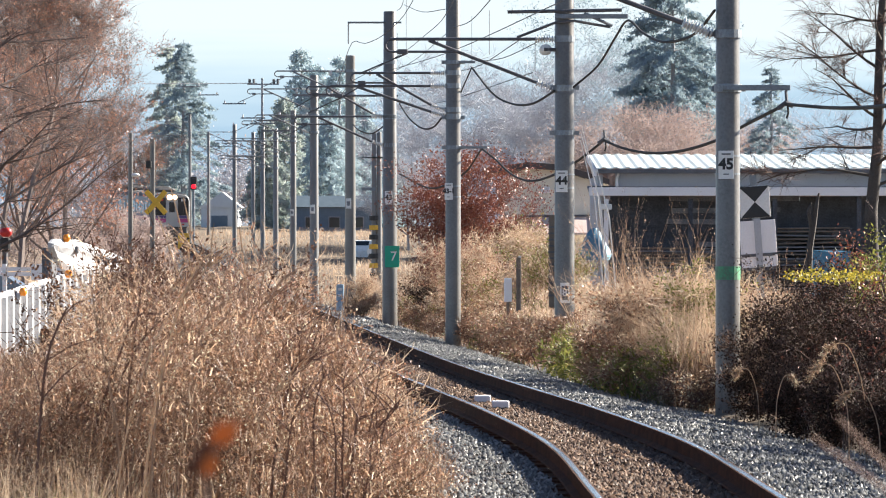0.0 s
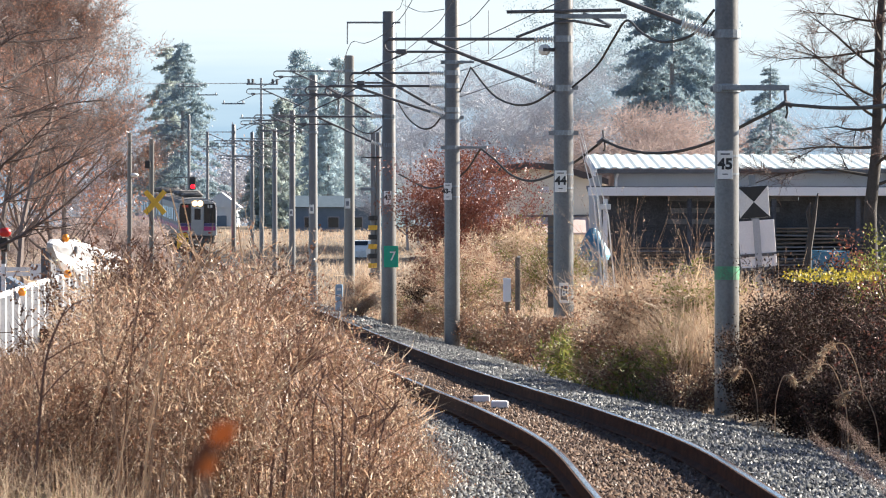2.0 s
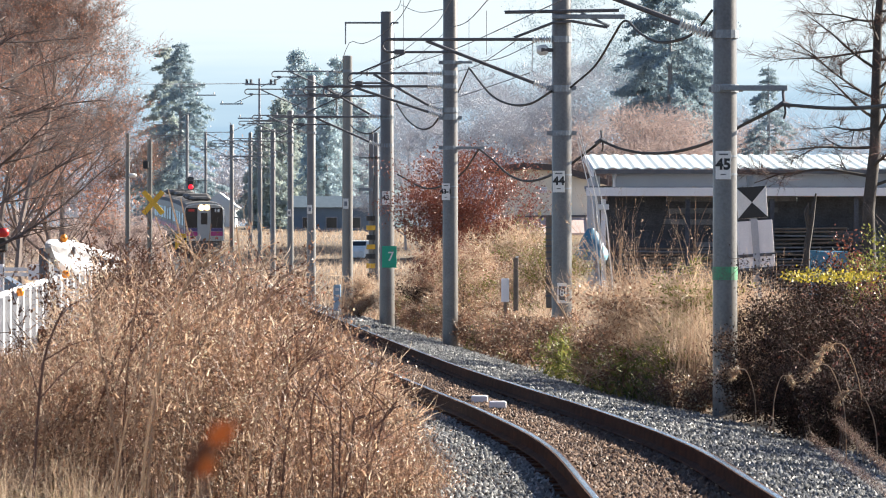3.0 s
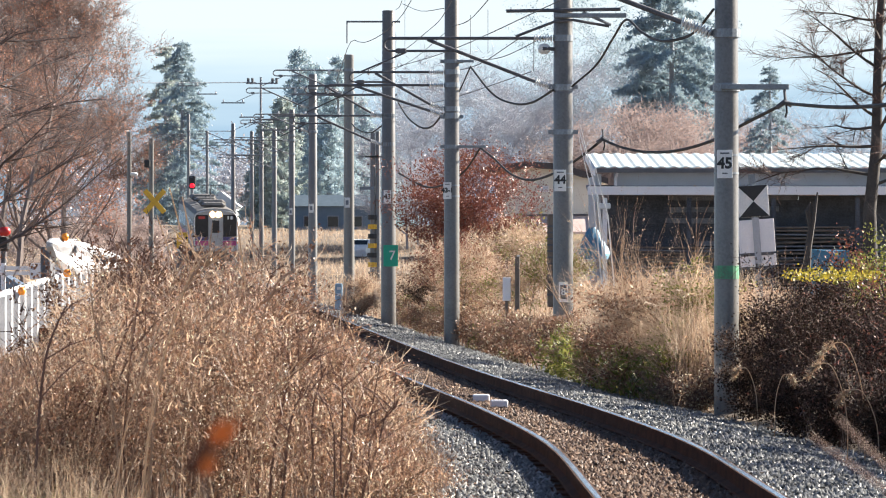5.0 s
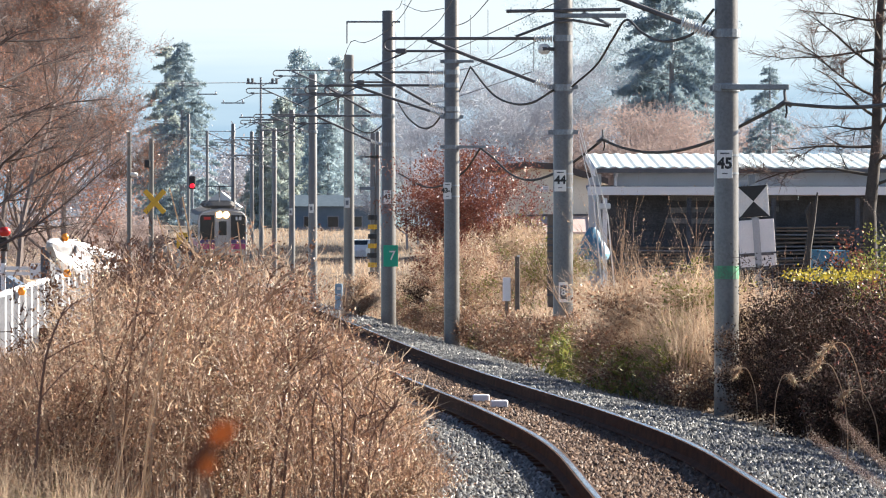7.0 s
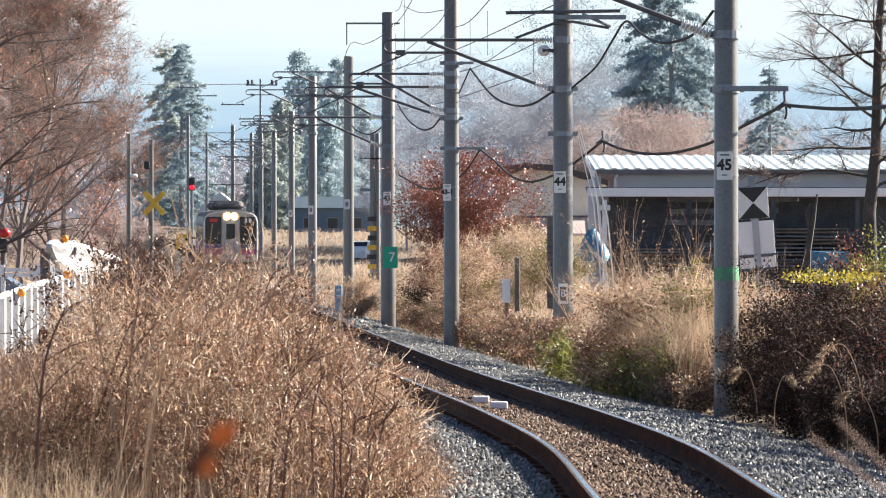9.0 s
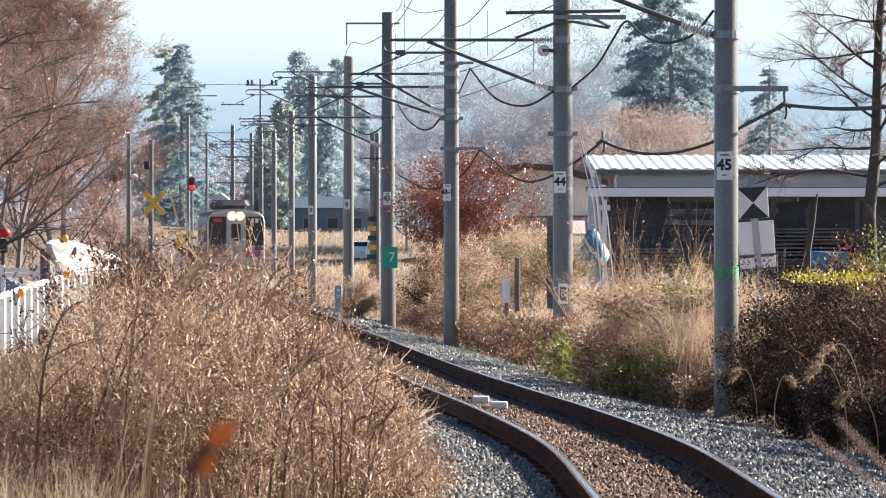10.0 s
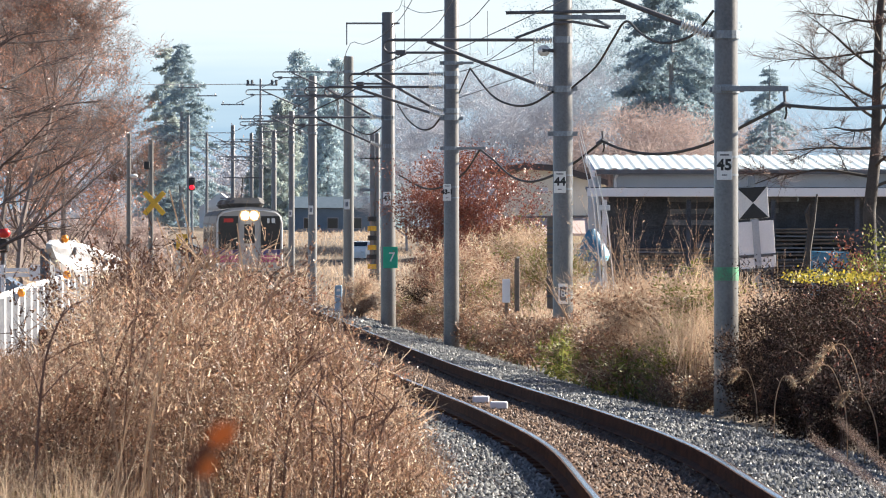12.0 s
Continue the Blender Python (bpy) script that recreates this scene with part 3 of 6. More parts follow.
def shed():
    y, x0, x1 = 130, 4.452, 16.0
    t = thing("storage_shed", "long grey shed with pale green corrugated roof", "shed", (x0, y, 0))
    w, eave, ridge, dep = x1 - x0, 4.037, 4.59, 7.0
    ze = eave
    # corrugated roof: ribbed sheet with thickness
    b = Build()
    n = int(w / 0.085)
    top, bot = [], []
    for k in range(n + 1):
        x = w * k / n
        h = (0.0, 0.0, 0.03, 0.03)[k % 4]
        top.append((x, h))
    front = [Vector((x - 0.1, -0.5, ze + h)) for x, h in top]
    back = [Vector((x - 0.1, dep, ridge + h)) for x, h in top]
    b.rings([[p - Vector((0, 0, 0.03)) for p in front], front, back, [p - Vector((0, 0, 0.03)) for p in back]], False, False)
    part("roof", b, M_ROOF, t, "pale green corrugated metal roof")
    part("eave_fascia", Build().box((w / 2, -0.48, ze - 0.09), (w + 0.1, 0.05, 0.12)), M_STEEL_DARK, t)
    part("rake_board", Build().box((-0.12, dep / 2, (ze + ridge) / 2 - 0.1), (0.06, dep + 0.9, 0.2), Matrix.Rotation(math.atan2(ridge - ze, dep), 4, "X")), M_TRIM, t)
    part("upper_wall", Build().box((w / 2 + 0.2, 0, ze - 0.42), (w - 0.5, 0.15, 0.62)), M_SIDING, t, "grey metal siding")
    part("side_wall", Build().box((0.02, dep / 2, 1.9), (0.15, dep, 3.9)), M_SIDING, t)
    part("lean_to_roof", Build().box((w / 2 - 0.1, -0.65, 3.452 - 0.02), (w + 0.5, 1.5, 0.06), Matrix.Rotation(0.1, 4, "X")), M_STEEL_DARK, t, "shallow lean-to roof")
    part("lean_to_fascia", Build().box((w / 2 - 0.1, -1.4, 3.355), (w + 0.5, 0.06, 0.24), chamfer=0.01), M_TRIM, t, "pale fascia board")
    part("back_wall", Build().box((w / 2, dep - 0.1, 1.5), (w, 0.12, 3.4)), M_DARK_WALL, t, "dark boarded back wall")
    for k in range(6):
        part("post", Build().box((0.15 + k * 2.4, -1.2, 1.35), (0.13, 0.13, 3.6)), M_TRIM if k == 0 else M_DARK_WALL, t)
    pick = random.Random(31)
    z = 0.2
    while z < 3.35:
        x = 0.3
        while x < w - 0.3:
            ln = min(pick.uniform(1.4, 3.4), w - 0.2 - x)
            part("wall_board", Build().box((x + ln / 2, 0.05 + pick.uniform(-0.05, 0.05), z), (ln - 0.02, 0.03, 0.15), Matrix.Rotation(pick.gauss(0, 0.008), 4, "Y")), M_DARK_WALL if pick.random() < 0.75 else M_OLD_BOARD, t)
            x += ln
        z += 0.165
    # sawn timber stacked under the lean-to
    for x0_, n_, zt in ((0.9, 3, 1.85), (4.6, 3, 2.35), (7.4, 2, 2.0)):
        z = 0.3
        while z < zt:
            for q in range(n_):
                part("stacked_plank", Build().box((x0_ + 1.2 + pick.uniform(-0.25, 0.25), -0.85 + 0.26 * q, z), (pick.uniform(1.9, 2.7), 0.22, 0.05), Matrix.Rotation(pick.gauss(0, 0.012), 4, "Y"), 0.006), M_OLD_BOARD if pick.random() < 0.6 else M_TIMBER, t)
            z += pick.uniform(0.075, 0.13)
    part("down_pipe", Build().tube([(0.55, -0.12, ze - 0.15), (0.5, -0.12, ze - 0.3), (0.5, -0.12, ze - 0.7)], 0.04, 8), M_TRIM, t)
    part("light_box", Build().box((0.12, -1.47, 2.916), (0.36, 0.12, 0.16), chamfer=0.02), M_WHITE, t, "small wall lamp")


shed()


def house():
    y, x0, x1 = 150, 1.8, 5.1
    t = thing("house", "beige rendered house with dark brown roof", "house", (x0, y, 0))
    w, ze, zr, dep = x1 - x0, 4.095, 4.582, 7.0
    part("wall", Build().box((w / 2, 0, ze / 2), (w, 0.2, ze)), M_BEIGE, t)
    part("wall", Build().box((w - 0.1, dep / 2, ze / 2), (0.2, dep, ze)), M_BEIGE, t)
    g = Build()
    pr = [(-0.4, ze + 0.35), (0.9, zr + 0.05), (2.0, zr - 0.02), (w + 0.35, ze - 0.02)]
    g.rings([[(a, -0.5, z) for a, z in pr] + [(a, -0.5, z - 0.2) for a, z in reversed(pr)], [(a, dep, z) for a, z in pr] + [(a, dep, z - 0.2) for a, z in reversed(pr)]])
    part("roof", g, M_BROWN_ROOF, t, "dark brown gabled roof")
    gb = Build()
    gb.rings([[(a, -0.104, z) for a, z in ((0, ze - 0.05), (0.9, zr - 0.15), (2.0, zr - 0.22), (w, ze - 0.15), (w, ze - 0.4), (0, ze - 0.4))], [(a, 0.097, z) for a, z in ((0, ze - 0.05), (0.9, zr - 0.15), (2.0, zr - 0.22), (w, ze - 0.15), (w, ze - 0.4), (0, ze - 0.4))]])
    part("gable", gb, M_BEIGE, t)
    v = part("vent", Build().box((1.55, -0.13, 3.72), (0.28, 0.06, 0.2), chamfer=0.01), M_TRIM, t, "small wall vent")
    for k in range(3):
        part("slat", Build().box((1.55, -0.17, 3.72 - 0.06 + 0.06 * k), (0.24, 0.02, 0.02)), M_SIDING, v)
    # low annexe roof in front
    a0, a1 = 2.587 - x0, 4.987 - x0
    r = Build()
    r.rings([[(a0 + 0.2, -0.2, 2.857), (a1, -0.2, 2.857), (a1, -0.2, 2.782), (a0 + 0.2, -0.2, 2.782)], [(a0, -1.6, 2.295), (a1, -1.6, 2.295), (a1, -1.6, 2.22), (a0, -1.6, 2.22)]])
    part("annexe_roof", r, M_PINK_ROOF, t, "faded red annexe roof")
    part("annexe_wall", Build().box(((a0 + a1) / 2, -1.0, 0.9), (a1 - a0 - 0.3, 0.9, 2.2)), M_BEIGE, t)
    part("gutter", Build().tube([(a0, -0.35, 2.839), (a1 + 0.3, -0.35, 2.876)], 0.035, 6), M_STEEL_DARK, t)
    for k in range(4):
        part("roof_rib", Build().tube([(a0 + 0.4 + k * 0.6, -0.2, 2.876), (a0 + 0.4 + k * 0.6, -1.6, 2.314)], 0.02, 5), M_PINK_ROOF, t)


house()


# ---- trackside signs and posts ----
def diamond_sign():
    t = thing("track_sign", "leaning white board with black hourglass sign on top", "railway sign", (4.178, 60, 1.32))
    t.matrix_basis = pose(*(4.178, 60, 1.32), 0, -4, 0)
    part("post", Build().box((0, 0.06, 0.3), (0.09, 0.07, 1.9)), M_GALV, t, "grey steel post")
    pl = part("sign_plate", Build().box((0, 0, 0.892), (0.40, 0.012, 0.42), chamfer=0.003), M_WHITE, t, "white square plate")
    s, zc = 0.2, 0.892
    for sg in (1, -1):
        part("black_triangle", Build().rings([[(-s, -0.0075, zc + sg * 0.208), (s, -0.0075, zc + sg * 0.208), (0, -0.0075, zc)], [(-s, -0.0095, zc + sg * 0.208), (s, -0.0095, zc + sg * 0.208), (0, -0.0095, zc)]]), M_BLACK, pl)
    for zz, hh in ((0.427, 0.44), (0.105, 0.16)):
        part("board", Build().box((-0.13, 0.0, zz), (0.2, 0.012, hh), chamfer=0.003), M_TRIM, t, "pale grey board")
        part("board", Build().box((0.15, 0.0, zz), (0.2, 0.012, hh), chamfer=0.003), M_TRIM, t, "pale grey board")
        part("cross_strip", Build().box((0, -0.01, zz - hh / 2 - 0.02), (0.44, 0.02, 0.04)), M_STEEL_DARK, t)
    part("mid_strip", Build().box((0.01, -0.012, 0.360), (0.09, 0.02, 0.62)), M_SIDING, t)


diamond_sign()


def trackside():
    t = thing("relay_post", "dark weathered timber post beside a mast", "post", (1.761, 73, 0.813))
    part("post", Build().box((0, 0, 0.6), (0.16, 0.16, 1.5), chamfer=0.015), M_TIMBER, t)
    for k in range(12):
        part("rung", Build().box((0, -0.09, 0.05 + 0.1 * k), (0.18, 0.03, 0.03)), M_STEEL_DARK, t)
    t = thing("marker_post", "slim grey timber marker post", "post", (1.31, 80, 0.7))
    part("post", Build().box((0, 0, 0.3), (0.09, 0.09, 0.95), chamfer=0.01), M_TIMBER, t)
    part("cap", Build().box((0.02, 0, 0.79), (0.05, 0.1, 0.03)), M_WHITE, t)
    t = thing("marker_board", "small pale grey marker board", "marker", (1.12, 80, 0.7))
    part("board", Build().box((0, 0, 0.2), (0.14, 0.04, 0.42), chamfer=0.01), M_TRIM, t)
    part("stake", Build().box((0, 0.03, -0.2), (0.05, 0.04, 0.6)), M_TIMBER, t)
    t = thing("kilometre_post", "small pale blue post beside the ballast", "marker", (-2.775, 120, 0.165))
    part("post", Build().box((0, 0, 0.25), (0.2, 0.12, 0.7), chamfer=0.02), surface("pale_blue_paint", (0.30, 0.42, 0.52), (0.22, 0.32, 0.42), 0.5), t)
    for k in range(2):
        part("painted_mark", Build().box((0, -0.063, 0.3 + 0.17 * k), (0.1, 0.006, 0.07)), M_WHITE, t)
    for x, y in ((0.43, 51.3), (0.61, 49.3)):
        t = thing("track_block", "short pale timber block between the rails", "block", (x, y, -0.16))
        part("block", Build().box((0, 0, 0.03), (0.19, 0.24, 0.08), chamfer=0.012), M_TRIM, t)
    t = thing("tarpaulin_heap", "blue tarpaulin draped over a heap", "tarpaulin", (3.96, 120, 1.41))
    b = Build()
    rng = random.Random(4)
    rings = []
    for k in range(7):
        u = k / 6
        r = 0.42 * math.cos(u * 1.45) + 0.03
        rings.append([(r * math.cos(a) * rng.uniform(0.85, 1.1), r * math.sin(a) * rng.uniform(0.85, 1.1), 0.85 * u) for a in (q * math.pi / 8 for q in range(16))])
    b.rings(rings)
    part("tarpaulin", b, M_BLUE_TARP, t)
    t = thing("blue_sheet", "faded blue sheet over boxes by the shed", "tarpaulin", (10.3, 121, 0.3))
    part("sheet", Build().rings([[(-0.55 + 0.03 * k % 0.1, 0.3, zz), (-0.5, -0.3, zz + 0.02), (0.1, -0.38, zz - 0.03), (0.55, -0.3, zz), (0.5, 0.3, zz)] for k, zz in enumerate((0, 0.5, 1.0, 1.35))]), M_BLUE_TARP, t)
    # pale dry canes leaning beside the mast
    t = thing("dry_canes", "tall bare pale canes leaning together", "plant", (2.442, 66, 1.371))
    for dx, high, lean in ((0.0, 1.914, -0.45), (-0.04, 2.021, -0.4), (0.08, 1.403, -0.3), (-0.1, 1.815, -0.36)):
        part("cane", Build().tube([(dx, 0, -0.6), (dx + lean * 0.4, 0, high * 0.5), (dx + lean, 0, high)], [0.012, 0.011, 0.005], 5), M_WHITE, t)


trackside()


def crossing():
    t = thing("crossing_post", "crossing post with yellow crossbuck", "crossing sign", (-9.694, 150, 1.058))
    part("post", Build().tube([(0, 0, -0.6), (0, 0, 4.350)], 0.085, 12), M_CONCRETE, t, smooth=True)
    for s in (-1, 1):
        part("cross_arm", Build().box((0.12, -0.12 - 0.012 * s, 2.250), (0.98, 0.02, 0.17), Matrix.Rotation(s * 0.85, 4, "Y"), 0.004), M_YELLOW, t, "yellow crossbuck arm")
    part("lamp_head", Build().box((-0.12, -0.1, 3.506), (0.2, 0.18, 0.26), chamfer=0.03), M_BLACK, t)
    t = thing("lamp_post", "slim grey concrete post with a white lamp", "lamp post", (-10.425, 150, 1.058))
    part("post", Build().tube([(0, 0, -0.6), (0, 0, 4.556)], [0.09, 0.07], 12), M_CONCRETE, t, smooth=True)
    part("lamp_arm", Build().tube([(0, -0.05, 3.112), (0.12, -0.08, 3.150)], 0.02, 6), M_GALV, t)
    part("lamp_shade", Build().ball((0.17, -0.08, 3.150), 0.14, 10, (1, 1, 0.55)), M_WHITE, t, "white enamel lamp shade", True)
    # yellow warning plate half hidden in the brush
    t = thing("warning_board", "small yellow warning board in the brush", "sign", (-6.93, 120, 1.29))
    part("board", Build().box((0, 0, 0.62), (0.3, 0.02, 0.42), chamfer=0.004), M_YELLOW, t)
    part("mark", Build().box((0.02, -0.012, 0.55), (0.06, 0.008, 0.4), Matrix.Rotation(0.6, 4, "Y")), M_BLACK, t)
    part("stake", Build().box((0, 0.03, 0.1), (0.05, 0.04, 1.5)), M_TIMBER, t)
    # colour-light signal at red
    t = thing("colour_light_signal", "colour-light signal showing red", "railway signal", (-19.148, 345, 2.246))
    part("post", Build().tube([(0, 0, -1), (0, 0, 5.261)], 0.09, 10), M_GALV, t)
    part("head", Build().box((0, -0.1, 4.916), (0.5, 0.2, 1.0), chamfer=0.06), M_BLACK, t)
    part("red_lens", Build().ball((0, -0.24, 4.657), 0.19, 12, (1, 0.4, 1)), glow("red_signal_light", (1.0, 0.012, 0.03), 0.55), t, "lit red lens", True)
    # red crossing lamp at the road
    t = thing("crossing_lamp", "red crossing lamp on a dark post", "crossing lamp", (-10.697, 110, 1.305))
    part("post", Build().tube([(0, 0, -0.8), (0, 0, 0.55)], 0.07, 10), M_STEEL_DARK, t)
    part("lamp", Build().ball((0.02, -0.05, 0.784), 0.16, 12, (1, 0.8, 0.8)), M_RED, t, "red lamp hood", True)
    part("hood", Build().box((0, 0, 0.48), (0.26, 0.2, 0.34), chamfer=0.04), M_BLACK, t)


crossing()


M_FENCE = surface("chalky_white_fence_paint", (0.44, 0.44, 0.455), (0.33, 0.335, 0.35), 0.6, scale=3, bump=0.05)


def road_barrier():
    """White ribbed wing wall of a guard rail along the road, with orange reflectors, and its flared end beam."""
    t = thing("guard_fence", "white ribbed metal guard fence with orange reflectors", "guard fence", (-5.534, 62, 0.214), 80)
    pts = [(-5.012, 0.508), (-2.26, 0.712), (-0.328, 0.869), (1.345, 0.98), (2.449, 1.097), (2.9, 1.12)]
    n = 30
    b, front = Build(), []
    for k in range(n * 4 + 1):
        x = -7.2 + 9.9 * k / (n * 4)
        rib = (0.0, 0.0, 0.085, 0.085)[k % 4]
        front.append((x, -rib, float(np.interp(x, [p[0] for p in pts], [p[1] for p in pts])) if x > -5.012 else 0.508 + 0.07 * (x + 5.012)))
    b.rings([[(x, y, -0.5) for x, y, z in front], front, [(x, 0.05, z) for x, y, z in front], [(x, 0.05, -0.5) for x, y, z in front]], False, False)
    part("ribbed_sheet", b, M_FENCE, t)
    part("top_rail", Build().tube([(x, 0.0, z + 0.02) for x, y, z in front[::8]], 0.045, 8), M_FENCE, t, smooth=True)
    sec = []
    for x, zt, zb in ((0.266, 1.458, 1.395), (0.464, 1.512, 1.224), (1.007, 1.522, 1.083), (1.689, 1.509, 0.987), (2.729, 1.416, 1.032), (3.506, 1.353, 1.046), (4.155, 1.28, 1.045)):
        zs = [zt + (zb - zt) * u for u in (0, 0.15, 0.3, 0.5, 0.7, 0.85, 1)]
        sec.append([(x, -0.06 - y, z) for z, y in zip(zs, (0, 0.05, 0.05, 0.0, 0.05, 0.05, 0))] + [(x, -0.02, z) for z in reversed(zs)])
    part("end_beam", Build().rings(sec), M_FENCE, t, "flared white end beam")
    for x, z in ((1.446, 1.366), (2.729, 1.216), (3.189, 1.199), (3.723, 1.223)):
        part("bolt", Build().tube([(x, -0.15, z), (x, -0.05, z)], [0.05, 0.07], 8), M_STEEL_DARK, t)
    for x, z in ((-1.373, 0.8), (1.0, 1.03), (0.9, 1.53)):
        part("reflector", Build().ball((x, -0.12, z), 0.062, 10, (1, 0.9, 1)), M_ORANGE, t, "orange reflector", True)
    for x in (-4.116, -0.43, 2.381):
        part("post", Build().box((x, 0.12, 0.1), (0.11, 0.11, 1.3)), M_STEEL_DARK, t)
    part("bracket", Build().box((-0.259, -0.16, 0.14), (0.16, 0.2, 0.3), chamfer=0.01), M_RAIL_SIDE, t, "rusty bracket")
    # Dark plate added as the shadow on the beam's inner face.
    part("shade_plate", Build().box((0.5, 0.02, 1.12), (0.3, 0.14, 0.55), chamfer=0.02), M_STEEL_DARK, t, "dark plate standing in for the beam's inner shade")


road_barrier()


def car(name, where, turn, paint, label):
    t = thing(name, label, "car", where, turn)
    prof = [(-1.7, 0.35), (-1.72, 0.75), (-1.55, 0.95), (-0.95, 1.0), (-0.45, 1.45), (0.8, 1.5), (1.5, 1.05), (1.7, 0.9), (1.7, 0.35)]
    part("body", Build().rings([[(x, s * 0.72, z) if z > 1.2 else (x, s * 0.74, z) for x, z in prof] for s in (-1, 1)]), paint, t)
    part("windscreen", Build().face((-0.9, -0.6, 1.04), (-0.9, 0.6, 1.04), (-0.5, 0.55, 1.42), (-0.5, -0.55, 1.42)), M_GLASS, t)
    for s in (-1, 1):
        part("side_window", Build().box((0.15, s * 0.735, 1.2), (1.5, 0.02, 0.34), chamfer=0.005), M_GLASS, t)
        for x in (-1.1, 1.1):
            w = part("wheel", Build().tube([(x, s * 0.6, 0.3), (x, s * 0.76, 0.3)], 0.3, 16), M_BLACK, t)
            part("rim", Build().tube([(x, s * 0.755, 0.3), (x, s * 0.77, 0.3)], 0.17, 12), M_GALV, w)
        part("headlight", Build().box((-1.72, s * 0.55, 0.75), (0.04, 0.2, 0.12), chamfer=0.01), M_PORCELAIN, t)
    return t


car("parked_car", (-10.25, 95, -0.22), 0, surface("slate_car_paint", (0.16, 0.19, 0.23), (0.12, 0.14, 0.17), 0.25, 0.3, bump=0), "slate grey car behind the guard fence")
car("parked_car", (-5.4, 300, 1.15), 75, M_WHITE, "small white car beyond the crossing")
t = thing("road_railing", "pale grey road railing", "railing", (-8.33, 85, 0.705))
for z in (0.553, 0.457):
    part("rail", Build().box((0.1, 0, z), (2.6, 0.06, 0.07)), M_TRIM, t)
for k in range(3):
    part("post", Build().box((-0.7 + 0.75 * k, 0.04, 0.15), (0.08, 0.08, 1.0)), M_TRIM, t)
part("panel", Build().box((0.68, -0.05, 0.5), (0.24, 0.04, 0.3)), M_TRIM, t)


# ---- plants ----
W_BRUSH = foliage("dry_brush_leaves", [(0.190, 0.089, 0.056), (0.380, 0.201, 0.123), (0.067, 0.034, 0.025), (0.559, 0.347, 0.224), (0.112, 0.056, 0.040), (0.291, 0.145, 0.089), (0.774, 0.738, 0.537)], 0.4, 0.48, 0.45)
W_STEM = foliage("dry_stems", [(0.112, 0.058, 0.041), (0.223, 0.127, 0.081), (0.426, 0.284, 0.187), (0.051, 0.028, 0.023)], 0.5, 0.1)
W_STRAW = foliage("straw_grass", [(0.50, 0.37, 0.26), (0.36, 0.24, 0.165), (0.64, 0.51, 0.38), (0.28, 0.18, 0.12)], 0.5, 0.45)
W_PALE_CURL = foliage("pale_curled_leaves", [(0.70, 0.50, 0.34), (0.52, 0.33, 0.21), (0.86, 0.70, 0.52)], 0.4, 0.5, 0.4)
W_REDDISH = foliage("reddish_dry_leaves", [(0.190, 0.060, 0.043), (0.276, 0.103, 0.070), (0.130, 0.043, 0.035), (0.346, 0.156, 0.095)], 0.4, 0.22)
W_GREEN = foliage("autumn_green_leaves", [(0.12, 0.14, 0.03), (0.22, 0.22, 0.05), (0.07, 0.09, 0.025), (0.34, 0.30, 0.08)], 0.5, 0.4)
W_YELLOW = foliage("yellow_blooms", [(0.40, 0.30, 0.03), (0.26, 0.22, 0.04), (0.52, 0.40, 0.05), (0.12, 0.13, 0.03)], 0.5, 0.35)
# The hedge's shade is put into these near-black leaf browns.
W_DARK = foliage("shaded_hedge_leaves", [(0.034, 0.022, 0.018), (0.056, 0.038, 0.028), (0.021, 0.017, 0.013), (0.098, 0.060, 0.045)], 0.8, 0.12, 0.1)
W_ORANGE = foliage("russet_leaves", [(0.360, 0.171, 0.117), (0.270, 0.131, 0.095), (0.450, 0.239, 0.162), (0.225, 0.131, 0.108)], 0.35, 0.5, 0.5)
W_TWIG = foliage("grey_brown_twigs", [(0.180, 0.142, 0.131), (0.224, 0.180, 0.166), (0.135, 0.108, 0.100)], 0.9, 0.2, 0.1)
# Far conifers: blue haze of distance is mixed into the needle colours.
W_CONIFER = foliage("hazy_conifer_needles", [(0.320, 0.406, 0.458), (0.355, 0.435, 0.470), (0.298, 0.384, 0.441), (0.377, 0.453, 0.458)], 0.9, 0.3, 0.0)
W_CONIFER_OLIVE = foliage("hazed_olive_needles", [(0.429, 0.484, 0.473), (0.473, 0.517, 0.473), (0.385, 0.451, 0.462)], 0.9, 0.3, 0.0)
W_CONIFER_FAR = foliage("hazed_far_conifer_needles", [(0.447, 0.546, 0.596), (0.484, 0.578, 0.609), (0.422, 0.522, 0.578), (0.509, 0.590, 0.590)], 0.95, 0.3, 0.0)
# Bare twigs and brown crowns far off: haze greys and lightens these colours.
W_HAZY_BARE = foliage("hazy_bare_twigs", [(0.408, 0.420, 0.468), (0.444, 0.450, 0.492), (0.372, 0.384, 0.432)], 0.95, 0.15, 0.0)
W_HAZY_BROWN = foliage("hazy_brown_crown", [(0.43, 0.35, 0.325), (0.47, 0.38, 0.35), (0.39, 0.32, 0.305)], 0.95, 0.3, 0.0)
W_DARK_STEM = foliage("dark_reddish_stems", [(0.10, 0.05, 0.04), (0.15, 0.08, 0.06), (0.07, 0.04, 0.035)], 0.6, 0)
M_BARK = surface("dark_bark", (0.075, 0.066, 0.06), (0.036, 0.032, 0.03), 0.9, scale=6, fine=40, bump=0.5)
M_BARK_LIMB = surface("mauve_brown_bark", (0.105, 0.08, 0.074), (0.07, 0.054, 0.05), 0.9, scale=6, fine=40, bump=0.4)
# Grey-brown bark, lightened in its colour for haze.
M_BARK_ROAD = surface("hazed_grey_brown_bark", (0.24, 0.19, 0.17), (0.16, 0.13, 0.115), 0.9, scale=6, fine=40, bump=0.4)
